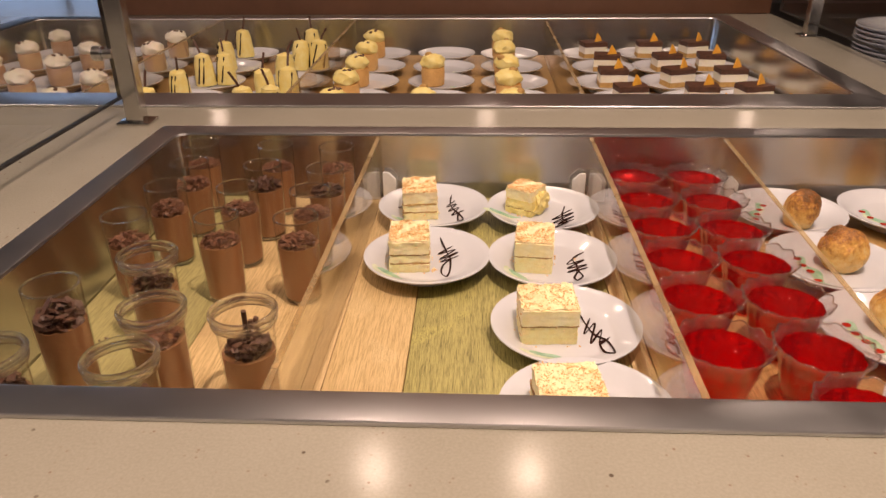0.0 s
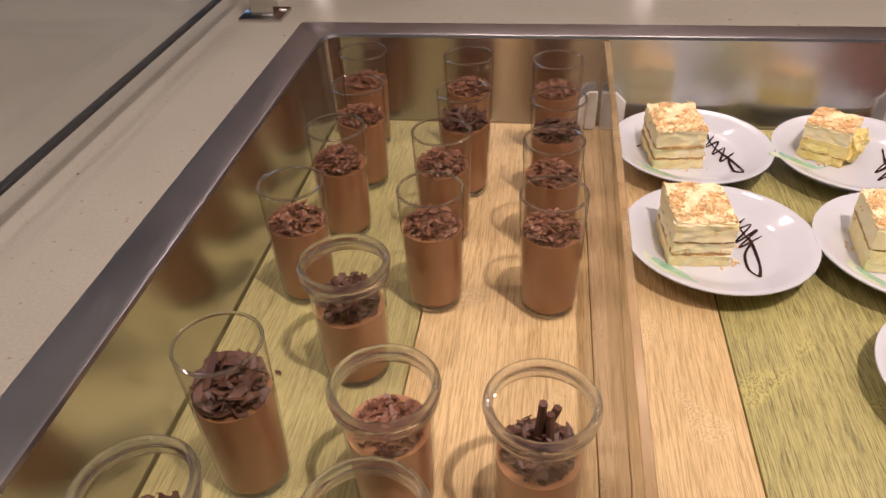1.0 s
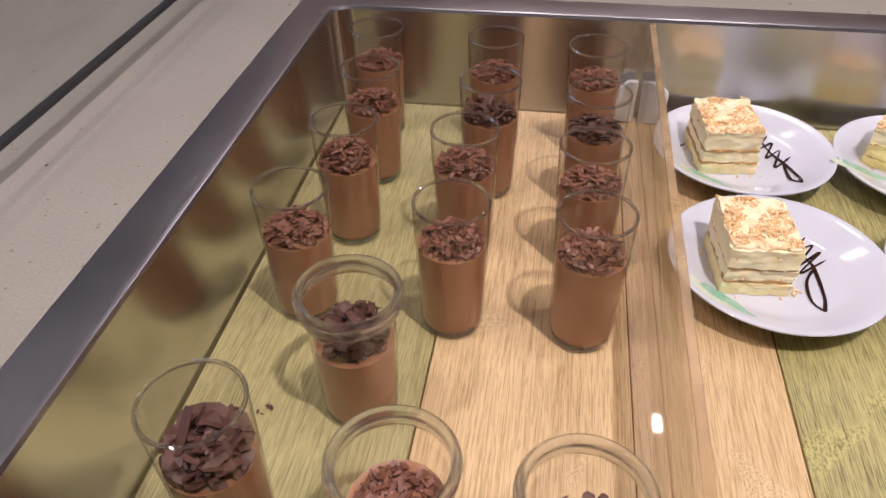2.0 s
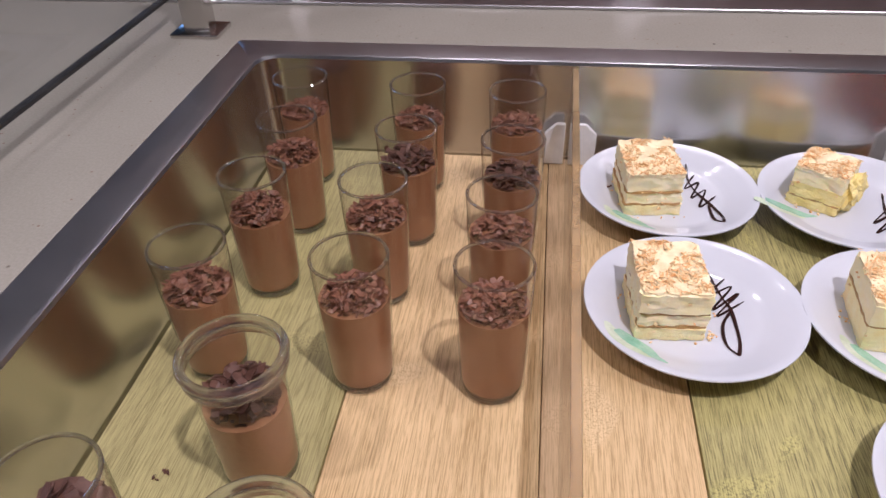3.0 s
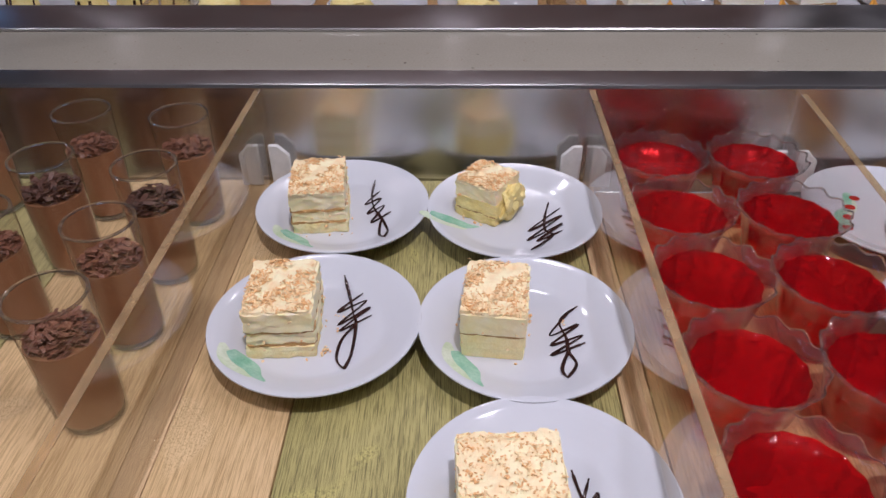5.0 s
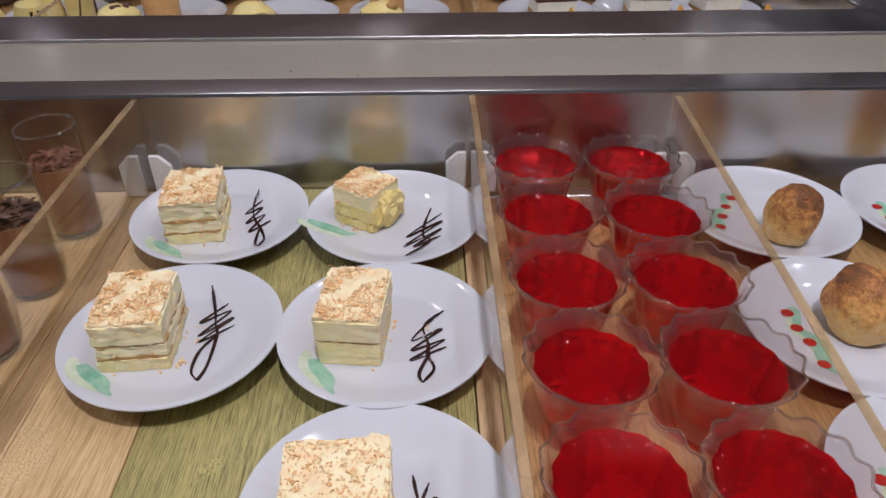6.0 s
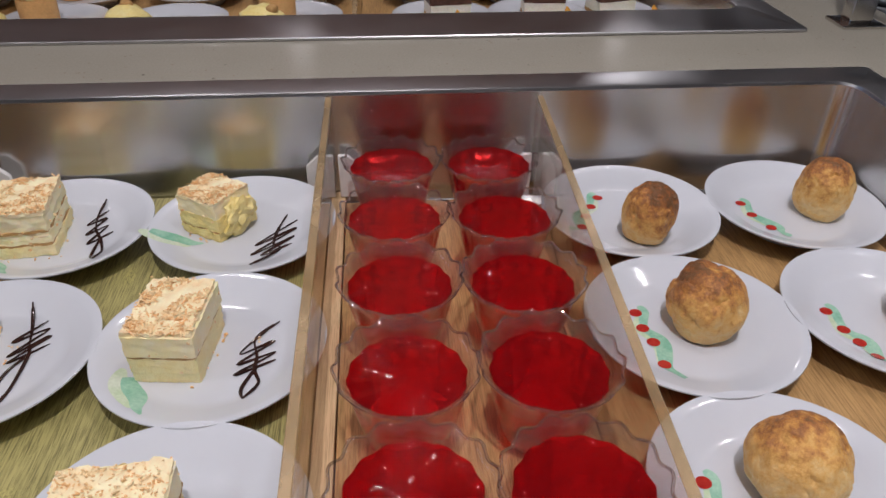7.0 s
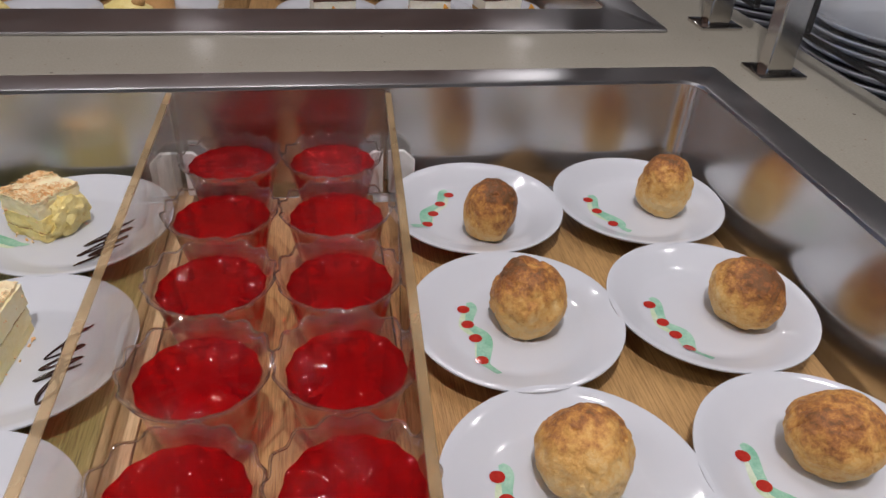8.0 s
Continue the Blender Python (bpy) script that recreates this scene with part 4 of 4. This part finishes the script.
# ---- choux buns ----
def bun(x, y, turn, rx, ry, h, seed, tilt=0.0, dent=None, bake=0.0):
    crust = bun_material(bake)
    rng = random.Random(seed)
    off = Vector((rng.uniform(0, 40), rng.uniform(0, 40), rng.uniform(0, 40)))
    bm = bmesh.new()
    bmesh.ops.create_icosphere(bm, subdivisions=5, radius=1.0)
    crack = rng.uniform(0, math.pi)
    low = set()
    for v in bm.verts:
        c = v.co.copy()
        if c.z + 0.38 + 0.22 * noise.noise(c * 2 + off) < 0:
            low.add(v.index)
        n = noise.noise(c * 1.2 + off) * 0.11 + noise.noise(c * 3.1 + off) * 0.045 - 0.030 * max(0.0, 1 - abs(noise.noise(c * 2.4 + off * 1.3)) / 0.10) + noise.noise(c * 9 + off) * 0.018 + noise.noise(c * 22 + off) * 0.007
        seam = abs(noise.noise(c * 1.7 + off * 1.7) + 0.25 * (c.x * math.cos(crack) + c.y * math.sin(crack)))
        n -= 0.055 * max(0.0, 1 - seam / 0.05) * (c.z > -0.2)
        waist = abs(c.z + 0.38 + 0.22 * noise.noise(c * 2 + off))
        n -= 0.055 * max(0.0, 1 - waist / 0.06) * (0.55 + 0.9 * noise.noise(c * 4 + off * 2))
        c *= 1 + n
        if dent:
            c *= 1 - 0.15 * max(0.0, min(1.0, (0.36 - (v.co - dent).length) / 0.08))
        z = max(c.z, -0.78) + 0.78
        v.co = Vector((c.x * rx, c.y * ry, z / 1.78 * h))
        if z < 1e-4:
            v.co.x *= 0.96
            v.co.y *= 0.96
    b = thing("choux_bun", "golden-brown baked choux bun with a darker crust", "bun", pose(x, y, BED + FACE + 0.0003, 0, tilt, turn), "choux buns")
    foot = bm.copy()
    for half, keep_low in ((foot, True), (bm, False)):
        half.verts.ensure_lookup_table()
        gone = [f for f in half.faces if all(v.index in low for v in f.verts) != keep_low]
        bmesh.ops.delete(half, geom=gone, context="FACES")
    part("base", foot, crust, b, "paler golden underside")
    part("crown", bm, crust, b, "browned domed top crust")
    return b


BUNS = (
    ((0.611, -0.096), (0.006, -0.034), 15, (0.0240, 0.0235, 0.056), ((-0.019, 0.036), (-0.030, 0.020), (-0.039, 0.003), (-0.047, -0.015)), False),
    ((0.771, -0.096), (0.023, -0.005), 120, (0.0262, 0.0252, 0.057), ((-0.043, 0.016), (-0.041, -0.005), (-0.033, -0.028)), True),
    ((0.611, -0.257), (0.008, 0.003), 115, (0.0290, 0.0280, 0.054), ((-0.036, 0.022), (-0.036, 0.004), (-0.033, -0.012), (-0.033, -0.036)), True),
    ((0.769, -0.256), (0.022, -0.008), 310, (0.0290, 0.0270, 0.052), ((-0.044, 0.012), (-0.042, -0.010), (-0.038, -0.025), (-0.035, -0.042)), True),
    ((0.609, -0.413), (0.008, 0.015), 75, (0.0295, 0.0290, 0.050), ((-0.042, 0.020), (-0.040, 0.003), (-0.036, -0.013), (-0.031, -0.030)), True),
    ((0.768, -0.418), (0.008, 0.014), 160, (0.0300, 0.0285, 0.050), ((-0.043, 0.022), (-0.041, -0.001), (-0.035, -0.018), (-0.028, -0.034)), True),
    ((0.610, -0.565), (0.010, 0.010), 250, (0.0290, 0.0285, 0.050), ((-0.042, 0.012), (-0.038, -0.002), (-0.034, -0.015), (-0.029, -0.029)), True),
)
for k, ((px, py), (ox, oy), turn, (rx, ry, h), berries, right) in enumerate(BUNS):
    p = plate(px, py, k * 70, "round white china dessert plate with a red berry vine motif", "bun plates")
    berry_motif(p, berries, right)
    bun(px + ox, py + oy, turn, rx, ry, h, 500 + k, 0.0, Matrix.Rotation(radians(-turn), 3, "Z") @ Vector((0.22, 0.30, 0.93)).normalized() if k == 2 else None, (0.09, -0.07, 0.03, 0.01, -0.06, -0.04, -0.02)[k])

# ---- jelly in fluted glass dishes ----
LOBES = 14


def flute(a, r, z):
    k = max(0.0, (z - 0.006) / 0.060)
    wave = math.cos(LOBES * a)
    top = min(1.0, max(0.0, (z - 0.050) / 0.016))
    return r * (1 + 0.020 * k * wave * (1 - top) + 0.024 * wave * top), z + 0.0015 * wave * top


# clear glass; its faint pink is the jelly's reflected red, put into the colour
DISH_GLASS = clear("dish_glass", (0.985, 0.96, 0.96), 1.5, 0.03, 1.0, 0.004)
DISH_RIM_GLASS = clear("dish_rim_glass", (0.985, 0.96, 0.965), 1.5, 0.02, 1.4, 0.014, (0.94, 0.78, 0.81))
DISH_WALL = mesh_of("dish_wall", lathe([(0.0, 0.0002), (0.0228, 0.0002), (0.0247, 0.002), (0.0285, 0.012), (0.0338, 0.034), (0.0362, 0.047)], 150, flute), DISH_GLASS)
# the flared rim is a closed shell, thicker towards its rounded edge
DISH_RIM = mesh_of("dish_flare", lathe([(0.0362, 0.0470), (0.0372, 0.0520), (0.0384, 0.0570), (0.0398, 0.0610), (0.0416, 0.0642), (0.0432, 0.0657), (0.0440, 0.0664),
                                        (0.0441, 0.0673), (0.0436, 0.0680), (0.0427, 0.0678), (0.0410, 0.0666), (0.0392, 0.0638), (0.0378, 0.0600), (0.0368, 0.0555), (0.0359, 0.0505), (0.0354, 0.0470), (0.0362, 0.0470)], 150, flute), DISH_RIM_GLASS)
DISH_LIP = mesh_of("dish_lip", lathe([(0.0437 + 0.0010 * math.cos(a), 0.0673 + 0.0009 * math.sin(a)) for a in np.linspace(0, 2 * math.pi, 8)], 150, flute), GLASS_THICK)


def jelly_flute(a, r, z):
    return r * (1 + 0.019 * max(0.0, z / 0.06) * math.cos(LOBES * a) * min(1.0, (r / 0.030) ** 2)), z


def jelly_mesh(level, seed):
    """Jelly that fills the flutes, with a raised edge and a faintly uneven, set surface."""
    rng = random.Random(seed)
    off = Vector((rng.uniform(0, 30), rng.uniform(0, 30), 0))
    edge = 0.0368 + (level - 0.0580) * 0.25
    bm = lathe([(0.0, 0.0022), (0.0240, 0.0026), (0.0280, 0.0122), (0.0332, 0.0344), (0.0352, 0.0470), (edge - 0.0003, level - 0.001), (edge, level),
                (edge - 0.0010, level - 0.0010), (edge - 0.0032, level - 0.0019), (0.030, level - 0.0021), (0.025, level - 0.0022), (0.020, level - 0.0022), (0.014, level - 0.0023), (0.006, level - 0.0023), (0.0, level - 0.0023)], 120, jelly_flute)
    for v in bm.verts:
        if v.co.z > level - 0.004 and v.co.xy.length < edge - 0.002:
            r = v.co.xy.length / edge
            v.co.z += 0.0006 * noise.noise(v.co * 60 + off) + 0.0010 * r ** 3 * math.cos(LOBES * math.atan2(v.co.y, v.co.x))
    return bm


JELLIES = [mesh_of("jelly_body", jelly_mesh(lv, 60 + k), JELLY) for k, lv in enumerate((0.0580, 0.0588, 0.0572))]
rng = random.Random(61)
for row in range(7):
    for col in range(2):
        if row == 6 and col == 0:
            continue
        x = (0.3925, 0.4818)[col] + rng.uniform(-0.0015, 0.0015)
        y = -0.069 - 0.0885 * row - 0.0035 * col + rng.uniform(-0.0015, 0.0015)
        d = thing("jelly_dish", "fluted glass dish with a wavy rim filled with red jelly", "dessert dish", pose(x, y, BED, 0, 0, rng.uniform(0, 30)), "jelly dishes")
        part("dish", DISH_WALL, None, d, "clear fluted glass dish")
        flare = part("rim", DISH_RIM, None, d, "flared scalloped glass rim")
        part("lip", DISH_LIP, None, flare)
        part("jelly", JELLIES[rng.randrange(3)], None, d, "glossy translucent red jelly")

# ---- desserts in the rear well ----
SMALL_PLATE = mesh_of("rear_plate_body", plate_mesh(PLATE_R, 40), CHINA)


def rear_plate(x, y):
    p = thing("dessert_plate", "round white china dessert plate in the rear well", "plate", pose(x, y, BED), "rear plates")
    part("dish", SMALL_PLATE, CHINA, p)
    leaf_motif(p, 0.045, -0.030, random.Random(int(x * 1000)).uniform(0, 90))
    return p


def layered_slice(x, y, turn, seed):
    rng = random.Random(seed)
    s = thing("chocolate_slice", "chocolate-topped cream slice with an orange wedge", "cake slice", pose(x, y, BED + FACE + 0.0004, 0, 0, turn), "chocolate slices")
    part("sponge", rough_block(0.066, 0.050, 0.0, 0.012, rng, 0.0012, 5), CRUST, s)
    part("cream", rough_block(0.066, 0.050, 0.012, 0.030, rng, 0.0010, 5), PALE_CREAM, s)
    part("glaze", rough_block(0.067, 0.051, 0.030, 0.042, rng, 0.0012, 5), CHOC, s, "dark chocolate glaze")
    bm = bmesh.new()
    out = [(-0.013, 0), (0.013, 0), (0.010, 0.010), (0.0, 0.024), (-0.006, 0.012)]
    lo = [bm.verts.new((a, -0.002, b)) for a, b in out]
    hi = [bm.verts.new((a, 0.002, b)) for a, b in out]
    skin(bm, [lo, hi], True)
    bm.faces.new(lo)
    part("orange_wedge", bm, ORANGE, s, "thin orange wedge", pose(0.012, -0.004, 0.041, -12, 0, 25))
    return s


def cup_dessert(x, y, material, top, seed, name, label, category, group, nuts=5):
    rng = random.Random(seed)
    c = thing(name, label, category, pose(x, y, BED + FACE + 0.0004, 0, 0, rng.uniform(0, 360)) @ Matrix.Scale(1.22, 4), group)
    part("body", lathe([(0.0, 0.0), (0.020, 0.0), (0.0225, 0.003), (0.0235, 0.030), (0.0225, 0.036), (0.0, 0.037)], 28, lambda a, r, z: (r * (1 + 0.01 * math.sin(5 * a)), z)), material, c)
    bm = bmesh.new()
    bmesh.ops.create_icosphere(bm, subdivisions=3, radius=1.0)
    off = Vector((rng.uniform(0, 30), 0, 0))
    for v in bm.verts:
        q = v.co * (1 + 0.16 * noise.noise(v.co * 2.2 + off))
        swirl = 1 + 0.07 * math.sin(3 * math.atan2(q.y, q.x) + q.z * 5)
        v.co = Vector((q.x * 0.024 * swirl, q.y * 0.024 * swirl, 0.046 + q.z * 0.0165))
    part("whirl", bm, top, c, "piped cream whirl")
    for k in range(nuts):
        a, r = rng.uniform(0, 6.3), rng.uniform(0.004, 0.017)
        bm = bmesh.new()
        bmesh.ops.create_icosphere(bm, subdivisions=2, radius=0.0042 if nuts > 1 else 0.008, matrix=Matrix.LocRotScale((r * math.cos(a), r * math.sin(a), 0.0625 - r * 0.28), None, (1, 0.8, 0.7)))
        part("chocolate_chip" if nuts > 1 else "nut", bm, CHOC if nuts > 1 else CRUST, c)
    return c


def cream_log(x, y, seed):
    rng = random.Random(seed)
    c = thing("cream_roll", "upright pale cream roll striped with dark chocolate and a chocolate stick", "pastry", pose(x, y, BED + FACE + 0.0004, 0, rng.uniform(-7, 7), rng.uniform(0, 360)) @ Matrix.Scale(1.2, 4), "cream rolls")
    part("body", lathe([(0.0, 0.0), (0.019, 0.0), (0.0205, 0.004), (0.0185, 0.045), (0.0145, 0.060), (0.0, 0.066)], 24, lambda a, r, z: (r * (1 + 0.05 * math.sin(2 * a + z * 30)), z)), YELLOW, c)
    for k in range(4):
        a0 = rng.uniform(0, 6.3)
        line = [(0.0208 * (1 - 0.22 * t) * math.cos(a0 + 0.5 * t), 0.0208 * (1 - 0.22 * t) * math.sin(a0 + 0.5 * t), 0.006 + 0.050 * t) for t in np.linspace(0, 1, 7)]
        part("chocolate_stripe", tube(line, 0.0017, 6), SAUCE, c)
    part("chocolate_stick", tube([(0, 0, 0.055), (0.006, 0.002, 0.072), (0.015, 0.004, 0.090)], 0.0022, 7), CHOC, c)
    return c


ROWS = (0.345, 0.510, 0.675, 0.842, 1.012)
for k in range(15):
    x, y = (0.478, 0.646, 0.760)[k % 3] + (0.012, -0.012, 0.0)[k % 3] * (k % 2), ROWS[k // 3] + (k % 3) * 0.004
    rear_plate(x, y)
    layered_slice(x + 0.008, y + 0.006, (k * 17) % 30 - 12, 600 + k)
for k in range(15):
    x, y = (-0.112, 0.072, 0.250)[k % 3], ROWS[k // 3] + (k % 2) * 0.008
    rear_plate(x, y)
    if k in (4, 10, 13):
        continue
    if k % 3 == 0:
        cup_dessert(x - 0.02, y, PEACH, YELLOW, 640 + k, "yellow_cupcake", "small orange cup cake with a yellow cream whirl", "cake", "yellow cup cakes")
    else:
        cup_dessert(x - 0.02, y, PEACH, YELLOW, 660 + k, "peach_cup", "small peach mousse with a nut on top", "cake", "peach mousses", 1)
for k in range(10):
    x, y = (-0.495, -0.300)[k % 2], ROWS[k // 2] + (k % 2) * 0.010
    rear_plate(x, y)
    cream_log(x - 0.014, y, 700 + k)
    if k in (1, 3, 4, 7):
        cream_log(x + 0.034, y + 0.012, 720 + k)
for k in range(15):
    x, y = (-0.705, -0.880, -1.055)[k % 3], ROWS[k // 3] + (k % 3) * 0.006
    rear_plate(x, y)
    cup_dessert(x, y, TAN_MOUSSE, PALE_CREAM, 740 + k, "cream_cup", "caramel mousse with whipped cream and chocolate chips", "dessert", "cream cups")

# ---- plate stacks beside the counter ----
tagged(part("plate_shelf", box(1.037, 1.60, -0.60, 1.60, 0.66, 0.70, 0.003), STEEL), "steel shelf for plates beside the counter", "shelf")
tagged(part("shelf_cabinet", box(1.05, 1.58, -0.58, 1.58, 0.0, 0.659), CABINET), "dark wood cabinet under the plate shelf", "cabinet")
DINNER = mesh_of("dinner_plate", plate_mesh(0.135, 64), CHINA)
for k, (x, y, count) in enumerate(((1.188, 0.10, 20), (1.188, 0.40, 20), (1.20, 0.72, 21), (1.20, -0.20, 17))):
    for i in range(count):
        jit = random.Random(k * 40 + i)
        ob = new("dinner_plate", DINNER)
        ob.matrix_basis = pose(x + jit.uniform(-0.002, 0.002), y + jit.uniform(-0.002, 0.002), 0.7005 + i * 0.0105) @ Matrix.Diagonal((1, 1, 1.45, 1))
        tagged(ob, "plain white china dinner plate in a tall stack", "plate", "stacked dinner plates")
